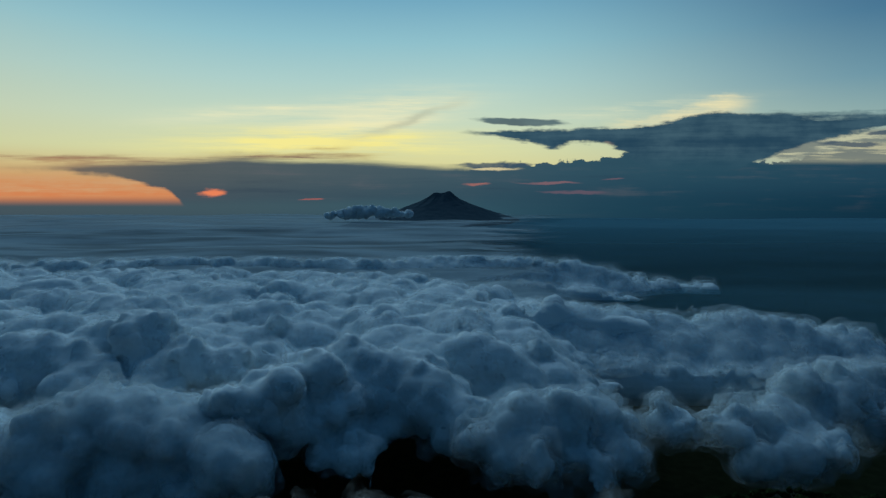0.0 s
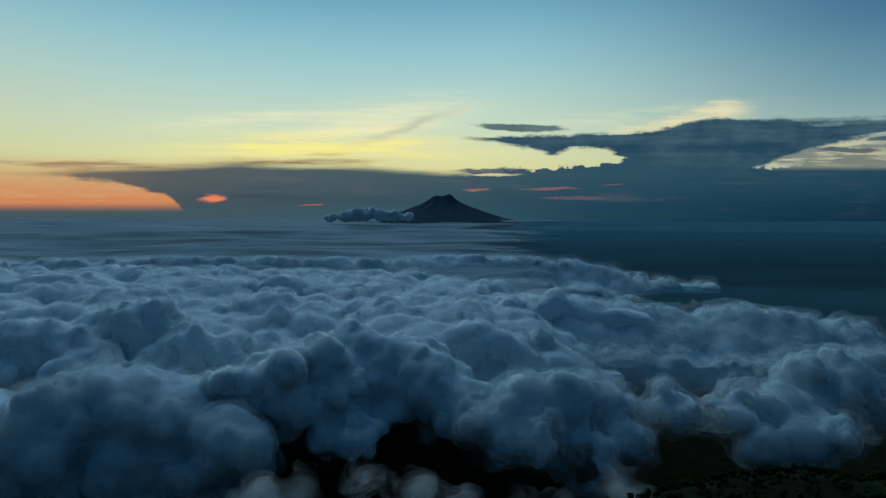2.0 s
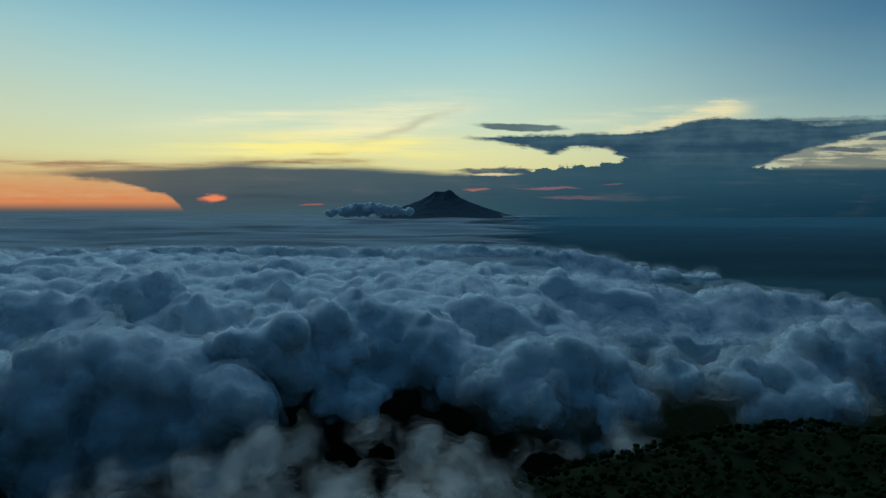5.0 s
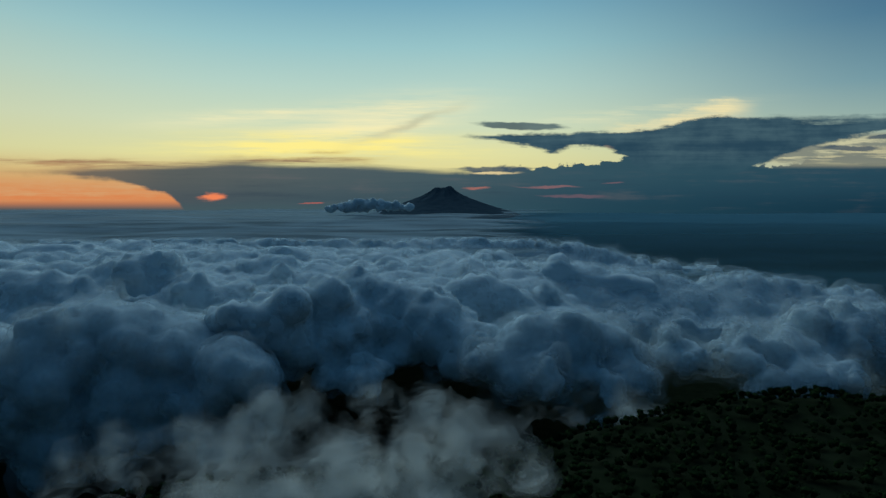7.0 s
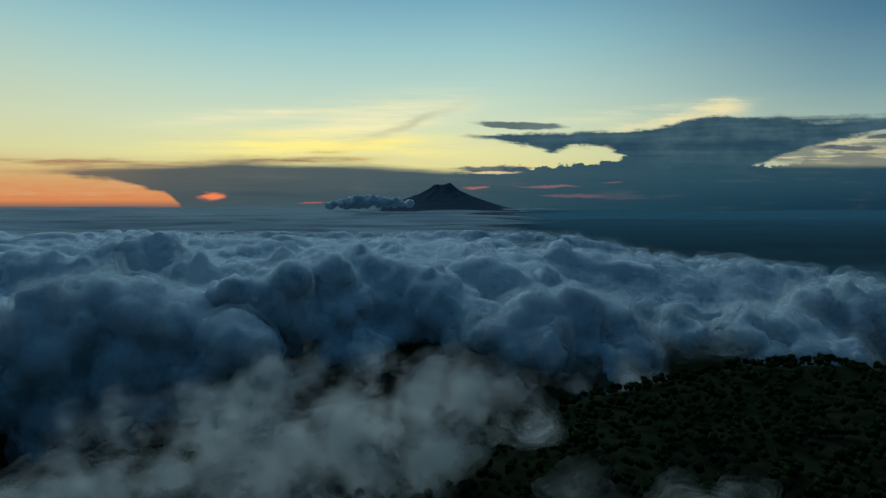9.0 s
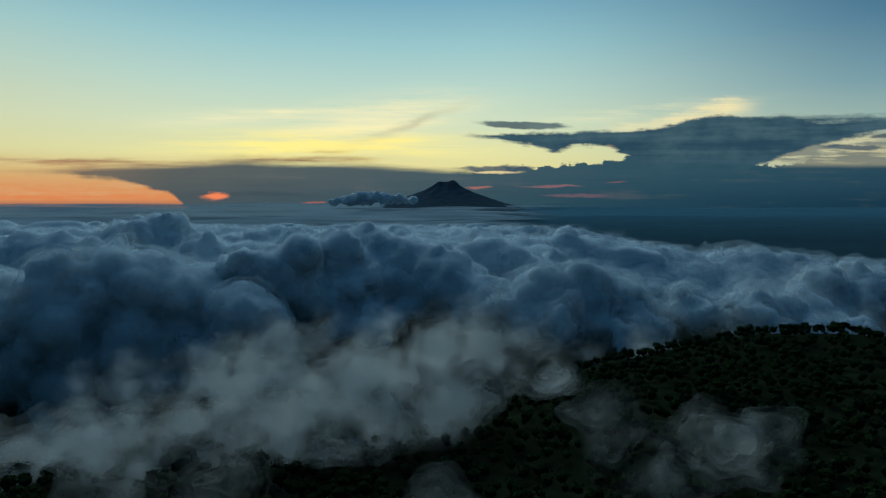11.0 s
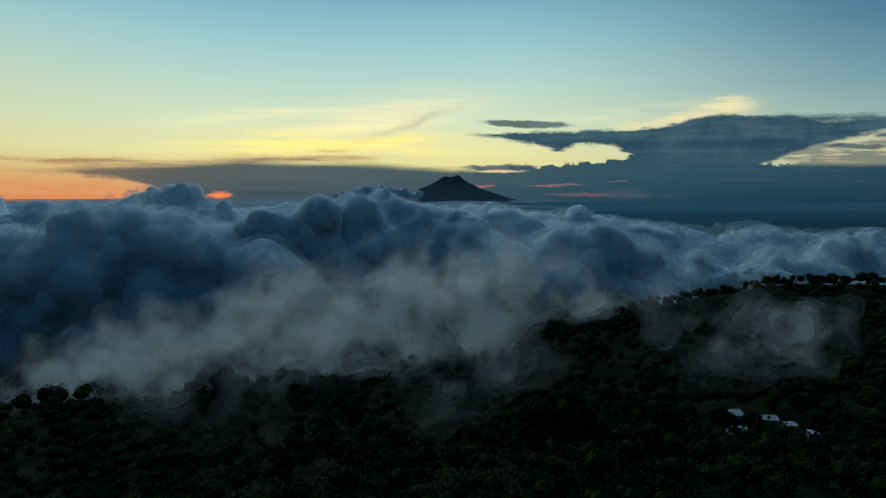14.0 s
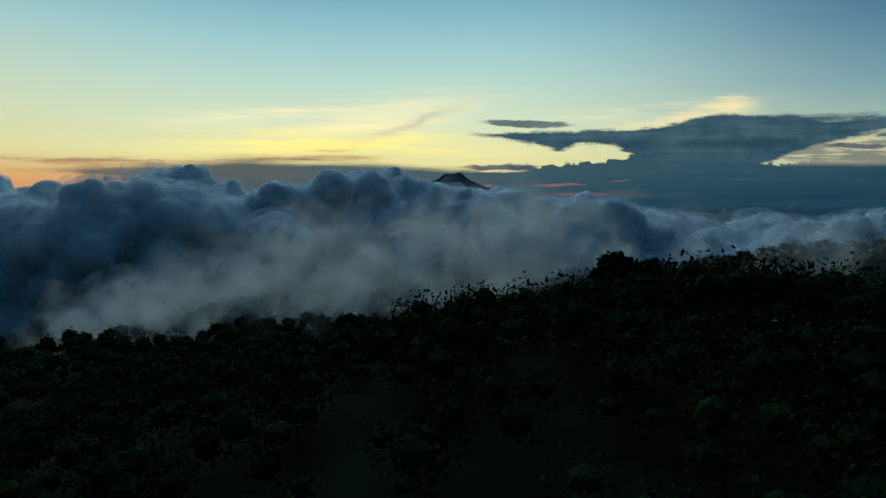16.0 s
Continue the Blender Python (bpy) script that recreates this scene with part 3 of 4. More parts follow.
def ground_z(x, y):
    z = -6 + 21 * math.exp(-((x + 12) / 60) ** 2 - ((y - 62) / 52) ** 2)
    z -= max(0.0, 60 - x) * 0.085 * min(max(y, 0) / 200, 1.2)
    z += 5 * math.exp(-((x - 36) / 45) ** 2 - ((y - 125) / 45) ** 2)
    z += 6.0 * math.exp(-((x - 208) / 70) ** 2 - ((y - 395) / 60) ** 2)
    z -= 15 * math.exp(-((x - 30) / 75) ** 2 - ((y - 360) / 75) ** 2)
    z -= 5 * math.exp(-((x - 37) / 25) ** 2 - ((y - 127) / 24) ** 2)
    edge = 340 + 0.24 * min(x, 220)
    drop = max(0.0, y - edge) * 0.55 + max(0.0, -x - 260) * 0.4 + max(0.0, x - 380) * 0.35 + max(0.0, -y - 150) * 0.3
    z += 4.0 * fbm2(x, y, 90, 0.3) + 1.0 * fbm2(x, y, 25, 4.0) - drop
    r = math.hypot(x, y)
    low = -320 + 335 * (r / 4950) ** 2 + 6 * fbm2(x, y, 400, 9.0)
    return max(z, low)


def build_ground():
    rings = [0.0] + [6 * 1.0485 ** i for i in range(142)]
    rings = [r for r in rings if r < 4900] + [4940.0]
    spokes = 220
    verts = [(0, 0, ground_z(0, 0))]
    for r in rings[1:]:
        for s in range(spokes):
            a = 2 * math.pi * s / spokes
            x, y = r * math.sin(a), r * math.cos(a)
            verts.append((x, y, ground_z(x, y)))
    faces = []
    for i in range(len(rings) - 2):
        for s in range(spokes):
            a, b = 1 + i * spokes + s, 1 + i * spokes + (s + 1) % spokes
            faces.append((a, a + spokes, b + spokes, b))
    for s in range(spokes):
        faces.append((0, 1 + s, 1 + (s + 1) % spokes, 0))
    faces = [f for f in faces if f[0] != 0]
    ob = link_mesh("ground", verts, faces, M_GROUND)
    return tagged(ob, "dark forested ridge falling to hazy lowland", "ground", kind="structure")


build_ground()

# ---- volcano far off, with a notched double summit ----
def build_volcano():
    base, top, rad = -40.0, 268.0, 900.0
    verts, faces, nr, na = [], [], 90, 150
    for i in range(nr + 1):
        r = rad * (i / nr) ** 1.3
        for s in range(na):
            a = 2 * math.pi * s / na
            x, y = r * math.cos(a), r * math.sin(a)
            q = max(0.0, 1 - r / rad)
            h = base + (top - base) * min(q * (1 - 0.18 * math.sin(q * math.pi)), 0.90)
            gully = noise.fractal(Vector((math.cos(a) * 4, math.sin(a) * 4, r / 300)), 1.0, 2.0, 4)
            h += gully * 12 * min(1, r / 100) * q + noise.fractal(Vector((x / 50, y / 50, 2)), 1.0, 2.0, 4) * 4
            rim_fall = math.exp(-(r / 130) ** 4)
            h += (20 * math.exp(-((x - 40) / 44) ** 2) + 13 * math.exp(-((x + 64) / 46) ** 2)) * rim_fall
            verts.append((x, y, h))
    for i in range(nr):
        for s in range(na):
            a, b = i * na + s, i * na + (s + 1) % na
            faces.append((a, a + na, b + na, b))
    ob = link_mesh("volcano", np.array(verts), faces, M_HAZED_ROCK)
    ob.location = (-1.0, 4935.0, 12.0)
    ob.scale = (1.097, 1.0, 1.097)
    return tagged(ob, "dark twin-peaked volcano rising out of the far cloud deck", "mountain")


build_volcano()

# ---- cloud deck that runs out to the horizon ----
def build_deck():
    cols, rows = 250, 190
    verts = np.zeros((rows, cols, 3))
    for j in range(rows):
        y = 1120 * (4930 / 1120) ** (j / (rows - 1))
        far = (y - 640) / 4290
        for i in range(cols):
            u = -0.95 + 1.55 * i / (cols - 1)
            x = u * y
            p = Vector((x / 420, y / 170, 1.7))
            roll = abs(noise.fractal(p, 1.0, 2.0, 4)) * 2 - 0.5
            wave = noise.fractal(Vector((x / 1100, y / 360, 6.0)), 1.0, 2.0, 2)
            z = -52 + 156 * max(0, far) ** 1.1 + roll * 12 * (1 - far) ** 3 + wave * 24
            z -= max(0.0, (1150 - y) / 420) ** 2 * 150
            verts[j, i] = (x, y, z)
    idx = np.arange(rows * cols).reshape(rows, cols)
    faces = np.stack([idx[:-1, :-1], idx[:-1, 1:], idx[1:, 1:], idx[1:, :-1]], -1).reshape(-1, 4)
    ob = link_mesh("cloud_deck", verts.reshape(-1, 3), faces, M_HAZED_SEA)
    return tagged(ob, "stratus deck rolling out to the horizon, blue-grey haze put into its colour", "cloud", kind="stuff")


build_deck()


def build_haze_sheet(z0, seed, reach, name, label):
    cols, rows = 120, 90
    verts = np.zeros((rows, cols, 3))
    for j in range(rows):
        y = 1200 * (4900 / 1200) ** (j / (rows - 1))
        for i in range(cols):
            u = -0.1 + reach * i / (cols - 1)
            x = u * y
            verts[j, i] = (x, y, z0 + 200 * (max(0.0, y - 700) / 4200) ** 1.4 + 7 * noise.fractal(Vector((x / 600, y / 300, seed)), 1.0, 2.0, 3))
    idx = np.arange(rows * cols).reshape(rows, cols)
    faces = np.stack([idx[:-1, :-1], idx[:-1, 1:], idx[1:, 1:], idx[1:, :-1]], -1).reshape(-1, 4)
    ob = link_mesh(name, verts.reshape(-1, 3), faces, M_HAZE_SHEET)
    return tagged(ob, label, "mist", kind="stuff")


# added sheet in place of the air's haze before the lowland
build_haze_sheet(-120, 3.0, 1.1, "haze_layer", "thin blue sheet standing in for the haze over the dark lowland")

# ---- cumulus clouds, from the near ones to the far rows ----
cloud("cumulus_cloud", "pale towering cumulus with a dark blue base over the valley", [
    (-302.0, 440, 2.0, 33), (-284.4, 480, 13.0, 37.4), (-253.8, 490, 11.6, 30.8), (-208.7, 480, -3.4, 30.8), (-163.6, 465, -12.1, 28.6), (-301.5, 465, -28.2, 38.5),
    (-249.3, 490, -40.2, 44), (-186.5, 480, -41.1, 35.2), (-374.4, 470, -11.0, 39.6), (-422.3, 480, -29.0, 44), (-312.1, 455, -61.0, 39.6), (-252.4, 470, -69.8, 39.6),
    (-375.1, 460, -67.6, 44), (-195.8, 470, -71.0, 33)], 2.6, 11, veils=SOFT[:3], torn=1.0, shrink=2.0, sizes=(62, 27, 13, 7), amount=(0.4, 0.5, 0.45, 0.35), base=-62)
cloud("cumulus_cloud", "dark blue rounded cumulus heads behind the pale tower", [
    (-332.3, 690, 32.7, 33), (-392.1, 700, 22.2, 33), (-418.8, 650, 17.9, 33), (-474.1, 660, 15.0, 37.4), (-535.2, 660, 10.6, 39.6), (-274.2, 650, 18.2, 28.6),
    (-234.5, 640, 10.3, 28.6), (-382.8, 640, -20.2, 44), (-293.8, 640, -20.2, 44), (-471.8, 640, -20.2, 44)], 3.0, 12, sizes=(66, 30, 14, 7.5), amount=(0.42, 0.5, 0.45, 0.3))
cloud("cumulus_cloud", "massive dark slate-blue cumulus with bright billowed crown", [
    (-178.8, 510, 12.0, 30.8), (-146.3, 530, 18.0, 35.2), (-110.7, 550, 15.7, 33), (-80.0, 590, 16.9, 37.4), (-48.6, 610, 14.5, 33), (-14.2, 570, 1.7, 30.8), (11.6, 550, -4.8, 24.2),
    (-160.3, 545, -29.7, 41.8), (-102.3, 560, -42.7, 46.2), (-51.9, 580, -41.7, 39.6), (-120.9, 550, -68.9, 39.6), (-191.8, 520, -24.6, 33), (-72.3, 570, -71.5, 37.4),
    (-163.9, 540, -63.7, 37.4)], 2.6, 13, sizes=(64, 28, 13, 7), amount=(0.42, 0.5, 0.45, 0.35), base=-26)
cloud("cumulus_cloud", "soft grey-blue cumulus with a flat smoky base", [
    (73.7, 520, -5.5, 26.4), (48.1, 510, -10.6, 24.2), (104.3, 530, -4.8, 26.4), (142.1, 550, -12.8, 23.4), (176.0, 572, -24.0, 15.0), (192.0, 560, -30.0, 10.0),
    (68.6, 490, -31.3, 24.4), (116.5, 500, -40.9, 24.6), (150.3, 530, -36.4, 19.6), (33.9, 510, -12.5, 15.6)], 2.5, 16, veils=SOFT, torn=1.5, shrink=2.0, sizes=(46, 22, 11, 6.5), amount=(0.45, 0.5, 0.5, 0.35), base=-32)
cloud("cumulus_cloud", "ragged pale cumulus lying behind the wooded ridge", [
    (391.4, 660, -13.3, 25.4), (436.8, 660, -12.4, 25.2), (272.2, 565, -18.4, 16.2), (300.2, 580, -17.4, 17.2), (484.5, 680, -23.3, 28.6), (543.2, 700, -30.2, 28.8),
    (290.7, 545, -47.5, 15.2), (331.6, 550, -45.0, 17), (370.4, 580, -45.9, 19.6), (474.8, 640, -40.5, 25),
    (416.0, 640, -36.0, 24), (346.0, 612, -30.0, 19), (236.0, 578, -28.0, 12), (520.0, 690, -45.0, 26), (222.0, 600, -20.0, 13), (566.0, 660, -40.0, 22)], 2.8, 17, veils=SOFT, torn=1.6, shrink=2.5, sizes=(46, 22, 11, 7), amount=(0.5, 0.5, 0.5, 0.35), base=-54)


def near_top(x, y):
    """Falls away in front, where the single clouds stand, and towards the open lowland."""
    h = 26 - 75 * smooth01(y, 690, 610) - 95 * smooth01(x - 0.10 * (y - 700), 60, 250)
    return h - 30 * smooth01(np.abs(x + 230), 70, 10) * smooth01(y, 760, 640)


def far_top(x, y):
    return 24 - 22 * smooth01(y, 1250, 1560) - 60 * smooth01(x + 0.5 * (y - 950), 160, 420)


def ridge_top(x, y):
    """A long crest that sinks towards the lowland on its far end."""
    crest = 970 + 0.16 * (x - 180)
    h = 9 - 0.075 * (x - 184) - 0.00012 * np.maximum(x - 500, 0) ** 2
    return h - 46 * smooth01(np.abs(y - crest), 15, 125) - 50 * smooth01(x, 190, 60) - 60 * smooth01(x, 700, 850)


def roll_top(x, y):
    crest = 1960 + 26 * np.sin(x / 190) + 0.05 * x
    h = 9 - 8 * smooth01(x, 150, 420) - 75 * smooth01(x, 330, 820)
    return h - 62 * smooth01(crest - y, -10, 110) - 30 * smooth01(y - crest, 0, 150)


bank("cumulus_bank", "rolling blue-grey cumulus heads crowded on the cloud sea", -820, 330, 600, 960, -44, 66, near_top, 3.6, 41, sizes=(84, 38, 17, 9), amount=(0.42, 0.5, 0.42, 0.3), swell=11.0)
bank("cumulus_bank", "low rows of cumulus on the open cloud sea", -1210, 330, 930, 1600, -36, 56, far_top, 5.4, 42, sizes=(90, 42, 20), amount=(0.42, 0.5, 0.4), swell=15.0)
bank("cumulus_bank", "long pale cumulus ridge stretching over the lowland", 90, 860, 830, 1180, -90, 34, ridge_top, 4.0, 43, veils=SOFT[:3], sizes=(56, 26, 12))
bank("cumulus_bank", "dark rounded roll of cloud across the deck", -1560, 900, 1780, 2130, -100, 36, roll_top, 6.5, 44, sizes=(90, 44, 22), amount=(0.32, 0.46, 0.38), swell=5.0, veils=((0.3, M_VEIL), (1.2, M_HALO), (2.4, M_WISP)))
cloud("cumulus_cloud", "tiny distant cumulus tower beside the volcano",
      row_of(-800.4, -205.9, 4150, 4150, 130.6, 138.3, 14, 30, 10) + row_of(-690.2, -300.9, 4150, 4150, 150.2, 160.6, 14, 18, 12)
      + row_of(-640.2, -420.7, 4150, 4150, 172.5, 180.2, 12, 8, 11), 5.5, 21, sizes=(40, 22), amount=(0.5, 0.5), veils=((0.8, M_HALO),), base=20)

# ---- drifting fog over the forest ----
fog("fog_bank", "torn grey fog drifting over the dark forest", [
    (-3.0, 252, 21.2, 13.1), (-16.9, 248, 17.5, 13.2), (16.0, 256, 17.2, 12.3), (29.7, 252, 14.3, 11.4), (-30.3, 244, 15.1, 13.2), (-47.5, 239, 9.3, 14.1), (-64.3, 235, 7.5, 13.2),
    (-90.4, 235, 10.7, 12.3), (-101.8, 231, 6.0, 14.1), (-108.6, 227, -0.7, 14.1), (-75.8, 223, -2.9, 15.8), (-44.8, 223, -5.0, 15.8), (-14.0, 231, -0.4, 14.1),
    (-128.0, 222, -6.0, 12.0), (-146.0, 216, -12.0, 12.0)], 2.4, 31)
fog("fog_bank", "thin grey fog wisps beside the huts", [
    (37.0, 160, 14.6, 9), (48.9, 160, 14.3, 8), (26.6, 160, 13.6, 8), (61.6, 165, 13.1, 7), (42.5, 155, 10.8, 8), (69.2, 165, 12.8, 6), (37.8, 150, 8.1, 7), (43.4, 145, 5.8, 6),
    (34.1, 165, 21.9, 6), (55.5, 165, 20.4, 6), (79.7, 170, 16.2, 5)], 1.5, 32, 8, 1.3, 4.5, (18, 9, 5), M_FOG_THIN)
fog("fog_bank", "soft pinkish-grey fog rising before the cumulus", [
    (-83.8, 350, 6.2, 18), (-113.0, 350, -2.5, 16), (-51.8, 360, 8.1, 18), (-18.4, 360, 2.6, 15), (8.3, 360, -5.1, 13), (-145.5, 340, -17.8, 16), (-188.2, 330, -27.1, 16),
    (-213.3, 320, -33.5, 15), (-66.7, 340, -22.4, 20), (-96.4, 330, -29.7, 20), (40.0, 372, -10.0, 13), (78.0, 380, -16.0, 12), (118.0, 392, -18.0, 11)], 3.0, 33, 9, 2.0, 9.0, (36, 17, 9), M_FOG_SOFT)
fog("fog_bank", "low thin fog sliding down the forest slope", [
    (-163.5, 240, -17.7, 12), (-130.1, 240, -10.9, 13), (-98.3, 245, -11.0, 13), (-64.3, 245, -9.8, 13), (-40.7, 235, -14.3, 11), (-61.6, 230, -20.4, 11),
    (-104.3, 230, -22.6, 11), (-188.0, 240, -24.6, 12), (-7.8, 240, -8.3, 10), (2.3, 230, -14.4, 8), (-140.0, 225, -24.8, 11)], 2.6, 34, 7, 2.0, 8.0)
fog("fog_bank", "faint mist hanging over the nearer treetops", [
    (-100.0, 130, 13.0, 8), (-84.0, 122, 14.0, 8), (-66.0, 116, 15.5, 8), (-48.0, 112, 17.0, 9), (-31.0, 112, 17.5, 8), (-17.0, 120, 16.0, 7), (-60.0, 128, 20.0, 8), (-36.0, 126, 21.0, 7)],
    1.8, 35, 7, 1.6, 6.0, (24, 11, 6), M_FOG_THIN)


# ---- forest canopy over the ridge ----
def unit_ball(sub, seed, lump):
    bm = bmesh.new()
    bmesh.ops.create_icosphere(bm, subdivisions=sub, radius=1.0)
    for v in bm.verts:
        n = noise.fractal(v.co * 1.9 + Vector((seed, 0, 0)), 1.0, 2.0, 3)
        v.co *= 1 + lump * n
    vs = np.array([v.co[:] for v in bm.verts])
    fs = np.array([[v.index for v in f.verts] for f in bm.faces])
    bm.free()
    return vs, fs


def leaf_cloud(count, size, seed, hollow=0.75, flat=0.85):
    """Leaf sprays as small bent triangles in a lumpy crown of radius one."""
    rng = np.random.default_rng(seed)
    d = rng.normal(size=(count, 3))
    d /= np.linalg.norm(d, axis=1)[:, None]
    lump = np.array([1 + 0.42 * noise.fractal(Vector(v) * 1.7 + Vector((seed, 3, 0)), 1.0, 2.0, 3) for v in d])
    p = d * (hollow + (1 - hollow) * rng.random(count) ** 0.5)[:, None] * lump[:, None]
    p[:, 2] *= flat
    a, b = rng.normal(size=(count, 3)), rng.normal(size=(count, 3))
    a /= np.linalg.norm(a, axis=1)[:, None]
    b -= (a * b).sum(1)[:, None] * a
    b /= np.linalg.norm(b, axis=1)[:, None]
    s = size * (0.6 + 0.8 * rng.random(count))[:, None]
    vs = np.stack([p - a * s, p + b * s * 0.6, p + a * s, p - b * s * 0.6], 1).reshape(-1, 3)
    return vs, np.arange(count * 4).reshape(-1, 4)


def quads_of(tris):
    return np.concatenate([tris, tris[:, 2:3]], 1)


def ridge_edge(x):
    return 340 + 0.24 * min(x, 220)


HUT_GROUND = (26, 54, 104, 142)


def build_canopy():
    rnd = random.Random(5)
    cores = [unit_ball(1, s * 3.1, 0.45) for s in range(5)]
    thick = [leaf_cloud(140, 0.085, s + 40, 0.3) for s in range(5)]
    thin = [leaf_cloud(34, 0.15, s + 60, 0.5) for s in range(5)]
    vs, fs, n = [], [], 0
    made = 0
    while made < 5200:
        y = (14 + 430 * rnd.random() ** 0.9) if made > 400 else rnd.uniform(12, 100)
        x = rnd.uniform(-0.85 * y - 70, 0.8 * y + 40)
        if HUT_GROUND[0] < x < HUT_GROUND[1] and HUT_GROUND[2] < y < HUT_GROUND[3] or y > ridge_edge(x) + 25:
            continue
        made += 1
        r = rnd.uniform(1.9, 3.5) if rnd.random() < 0.8 else rnd.uniform(3.2, 4.4)
        z = ground_z(x, y) + r * 0.8 + rnd.uniform(0, 2.2)
        k = rnd.randrange(5)
        a = rnd.uniform(0, 6.28)
        rot = np.array([[math.cos(a), -math.sin(a), 0], [math.sin(a), math.cos(a), 0], [0, 0, 1]])
        size = np.array((r, r, r * rnd.uniform(0.75, 1.15)))
        for (b, f), w in ((cores[k], 0.36 if y < 130 else 0.6), ((thick if y < 130 else thin)[k], 0.82)):
            vs.append(b @ rot.T * size * w + (x, y, z))
            fs.append((quads_of(f) if f.shape[1] == 3 else f) + n)
            n += len(b)
    V, Q = np.concatenate(vs), np.concatenate(fs)
    tri = Q[:, 2] == Q[:, 3]
    T = np.concatenate([Q[tri][:, :3], Q[~tri][:, :3], Q[~tri][:, [0, 2, 3]]])
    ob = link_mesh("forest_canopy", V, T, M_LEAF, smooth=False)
    return tagged(ob, "dense dark green treetops covering the ridge", "forest", kind="stuff")


# ---- single trees that stand out of the canopy ----
def tube(bm, a, b, ra, rb, sides=7):
    a, b = Vector(a), Vector(b)
    q = (b - a).to_track_quat("Z", "Y").to_matrix()
    rings = []
    for p, r in ((a, ra), (a.lerp(b, 0.5) + q @ Vector((ra * 0.3, 0, 0)), (ra + rb) / 2), (b, rb)):
        rings.append([bm.verts.new(p + q @ Vector((r * math.cos(6.2832 * k / sides), r * math.sin(6.2832 * k / sides), 0))) for k in range(sides)])
    for lo_ring, hi_ring in zip(rings, rings[1:]):
        for k in range(sides):
            bm.faces.new((lo_ring[k], lo_ring[(k + 1) % sides], hi_ring[(k + 1) % sides], hi_ring[k]))
    bm.faces.new(rings[-1])


def build_tree(seed, tall, wide, label):
    """A broad evergreen: tapered trunk with limbs and an uneven crown of leaf sprays."""
    rnd = random.Random(seed)
    hub = new("tree")
    bm = bmesh.new()
    tube(bm, (0, 0, -0.8), (0.15, 0.1, tall * 0.55), 0.32, 0.2)
    clumps = []
    for k in range(8):
        a = k * 2.4 + rnd.uniform(-0.4, 0.4)
        reach = wide * rnd.uniform(0.35, 0.75)
        tip = (reach * math.cos(a), reach * math.sin(a), tall * rnd.uniform(0.6, 0.88))
        tube(bm, (0.1, 0.08, tall * rnd.uniform(0.36, 0.54)), tip, 0.12, 0.04, 5)
        clumps.append((*tip, wide * rnd.uniform(0.34, 0.5)))
    clumps.append((0.1, 0.1, tall * 0.9, wide * 0.5))
    part("trunk", bm, M_BARK, hub)
    vs, fs, n = [], [], 0
    for i, (x, y, z, r) in enumerate(clumps):
        b, f = leaf_cloud(420, 0.30 / r * 0.9, seed * 20 + i, 0.3)
        vs.append(b * r + (x, y, z))
        fs.append(f + n)
        n += len(b)
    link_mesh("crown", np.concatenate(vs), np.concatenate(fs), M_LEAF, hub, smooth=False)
    return tagged(hub, label, "tree", "ridge trees")


def plant(trees):
    rnd = random.Random(8)
    kinds = [build_tree(3, 9.5, 3.0, "tall dark broadleaf tree standing out of the forest"),
             build_tree(4, 8.0, 3.4, "broad dark broadleaf tree on the ridge"),
             build_tree(6, 7.0, 2.6, "small dark broadleaf tree among the treetops")]
    free = list(kinds)
    for x, y, k in trees:
        m = pose(x, y, ground_z(x, y) - (2.6 if y > 250 else 0.6), 0, 0, rnd.uniform(0, 360))
        if kinds[k] in free:
            free.remove(kinds[k])
            kinds[k].matrix_basis = m
        else:
            copy_thing(kinds[k], m)


plant([(-15, 80, 0), (-9, 84, 1), (-24, 120, 1), (8, 96, 2), (-52, 150, 1), (-70, 190, 0), (-110, 215, 1), (-150, 235, 2), (-40, 165, 2),
       (208, 388, 1), (190, 392, 2), (226, 390, 1), (240, 385, 0), (176, 380, 2), (160, 372, 1), (250, 392, 2), (140, 366, 2), (216, 396, 0),
       (64, 150, 2), (10, 140, 1), (47, 118, 2), (22, 108, 2), (52, 136, 2), (30, 112, 2), (120, 300, 1), (90, 330, 2), (20, 330, 1), (60, 345, 0)])
build_canopy()


# ---- huts in a clearing ----
def box(bm, x0, y0, z0, x1, y1, z1):
    v = [bm.verts.new((x, y, z)) for z in (z0, z1) for y in (y0, y1) for x in (x0, x1)]
    for f in ((0, 2, 3, 1), (4, 5, 7, 6), (0, 1, 5, 4), (2, 6, 7, 3), (0, 4, 6, 2), (1, 3, 7, 5)):
        bm.faces.new([v[i] for i in f])


def roof_sheet(bm, wide, run, rise, eave_z, side):
    """A corrugated tin slope from the ridge to the eave, a few centimetres thick."""
    n = int(wide / 0.12)
    rows = []
    for k in (0, 1):
        for dz in (0.0, -0.03):
            row = []
            for i in range(n + 1):
                x = -wide / 2 + wide * i / n
                row.append(bm.verts.new((x, side * run * k, eave_z + rise * (1 - k) + 0.022 * math.cos(i * math.pi) + dz)))
            rows.append(row)
    for a, b in ((0, 2), (3, 1), (1, 0), (2, 3)):
        for i in range(n):
            bm.faces.new((rows[a][i], rows[a][i + 1], rows[b][i + 1], rows[b][i]))


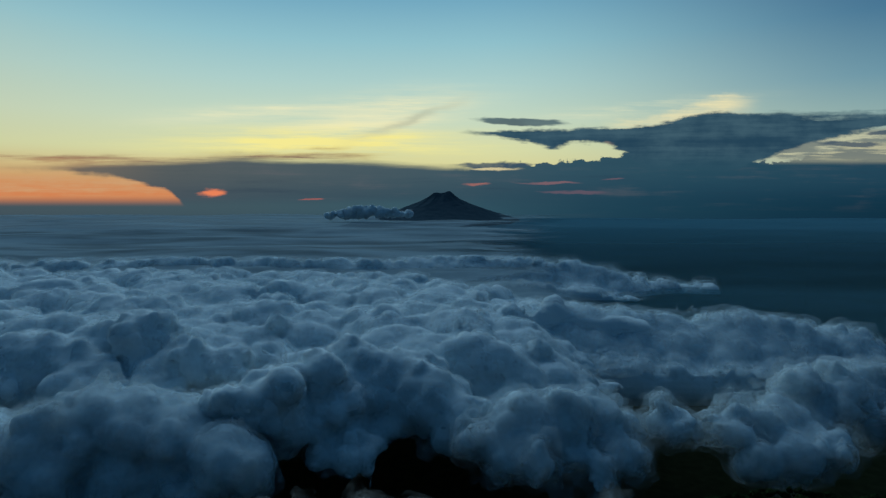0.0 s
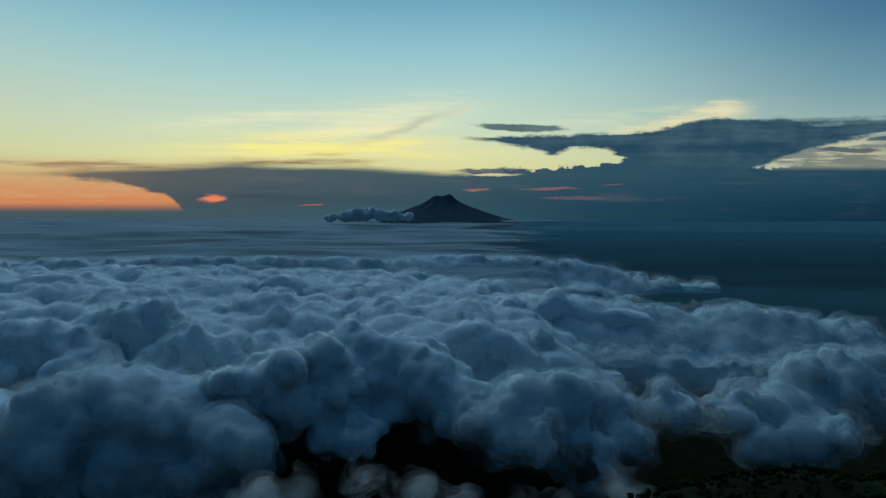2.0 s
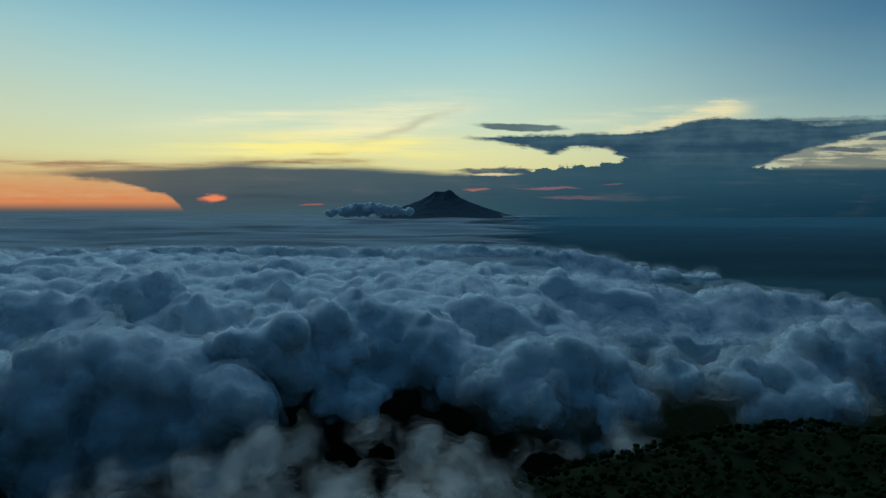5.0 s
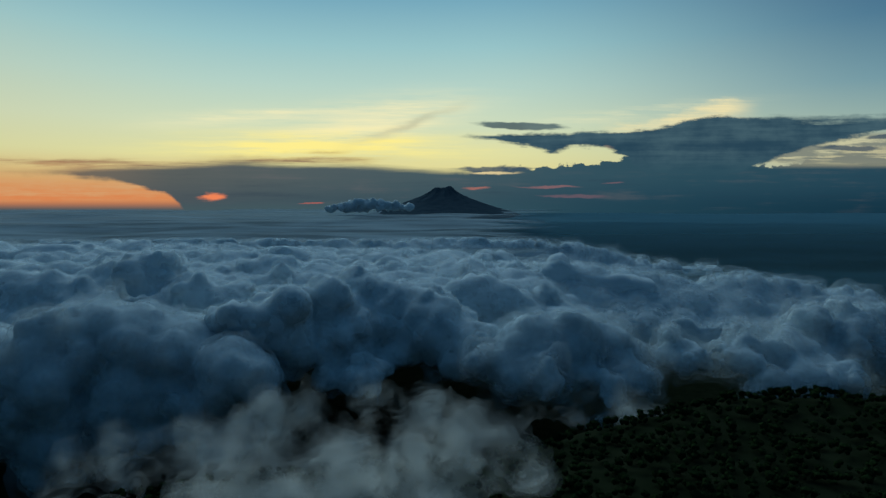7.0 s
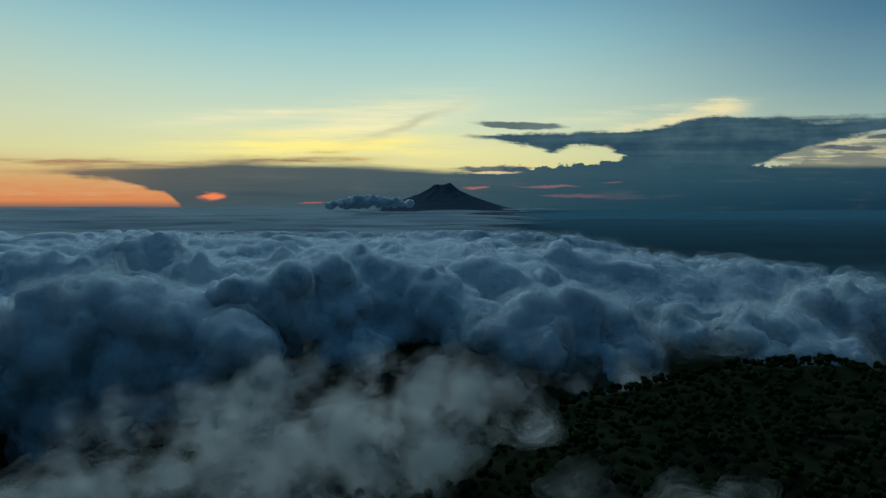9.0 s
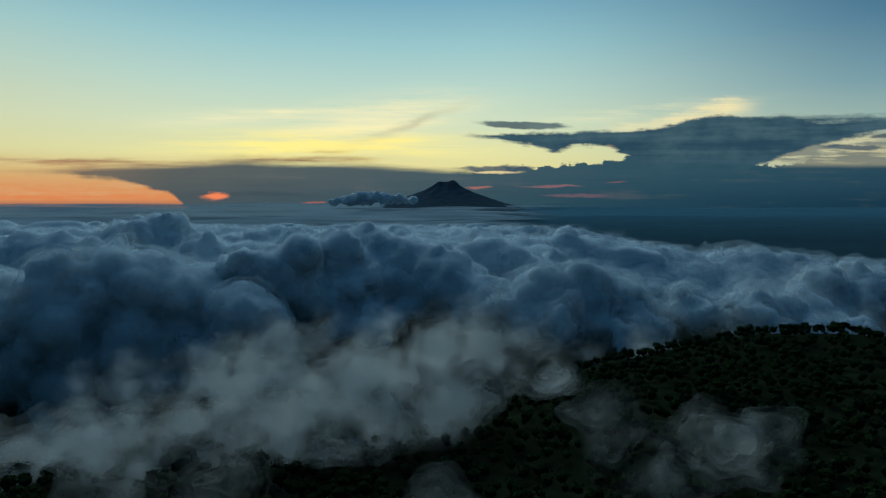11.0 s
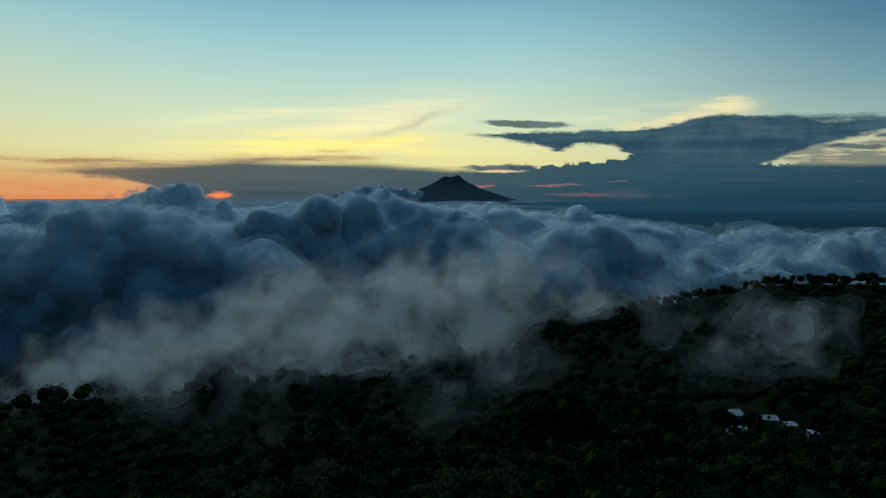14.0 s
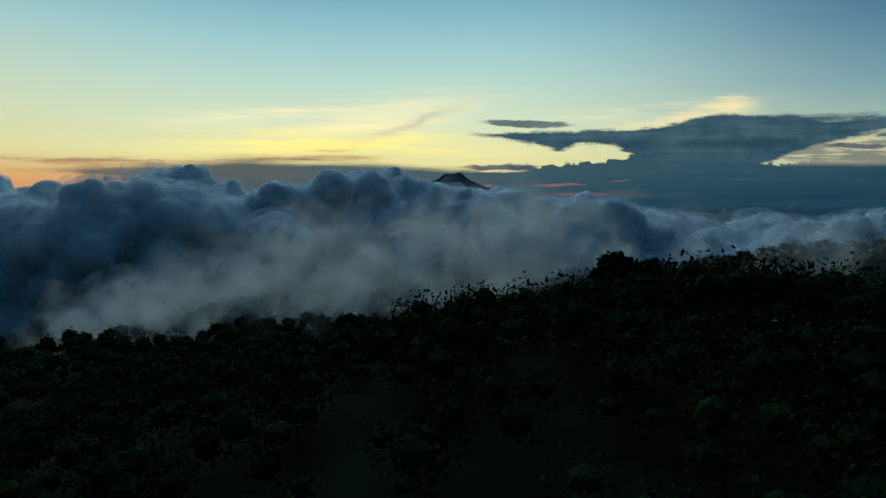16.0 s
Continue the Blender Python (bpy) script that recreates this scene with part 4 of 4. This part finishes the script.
def hut(x, y, wide, deep, tall, rise, turn, label):
    hub = new("hut")
    hub.matrix_basis = pose(x, y, min(ground_z(x + a, y + b) for a in (-2, 2) for b in (-2, 2)), 0, 0, turn)
    w, d = wide / 2 - 0.3, deep / 2 - 0.3
    bm = bmesh.new()
    box(bm, -w, -d, -1.0, w, -d + 0.15, tall), box(bm, -w, d - 0.15, -1.0, w, d, tall)
    box(bm, -w, -d + 0.15, -1.0, -w + 0.15, d - 0.15, tall), box(bm, w - 0.15, -d + 0.15, -1.0, w, d - 0.15, tall)
    part("wall", bm, M_PLASTER, hub)
    for side in (-1, 1):
        bm = bmesh.new()
        roof_sheet(bm, wide, deep / 2, rise, tall, side)
        bmesh.ops.recalc_face_normals(bm, faces=bm.faces)
        part("roof", bm, M_TIN, hub, "weathered corrugated tin")
    bm = bmesh.new()
    box(bm, -0.42, -d - 0.03, 0.0, 0.42, -d - 0.002, min(1.95, tall - 0.1))
    part("door", bm, M_WOOD, hub)
    if wide > 3.2:
        bm = bmesh.new()
        box(bm, w * 0.45, -d - 0.02, 0.9, w * 0.45 + 0.7, -d - 0.002, min(1.7, tall - 0.15))
        part("window", bm, M_GLASS, hub)
    return tagged(hub, label, "hut", "huts in the clearing")


hut(36.8, 138, 5.6, 4.6, 2.4, 0.9, 6, "small hut with a wide pale tin roof")
hut(42.8, 134, 5.8, 3.2, 2.3, 0.7, -4, "long low hut under a pale tin roof")
hut(46.4, 130, 2.6, 2.6, 2.1, 0.4, 10, "little shed with a tin roof")
hut(34.0, 126.5, 3.4, 3.2, 2.3, 0.6, -8, "square hut with a grey tin roof")
hut(32.2, 121.5, 8.4, 3.0, 2.3, 0.6, -14, "long hut with a patched tin roof")
hut(33.0, 116.5, 3.6, 3.0, 2.2, 0.5, -10, "hut with a bright worn tin roof")
hut(48.8, 125.5, 2.3, 2.4, 2.1, 0.4, -20, "lone shed with a tin roof")
hut(42.0, 118.5, 1.9, 2.0, 2.0, 0.3, 5, "tiny shed half hidden by bushes")
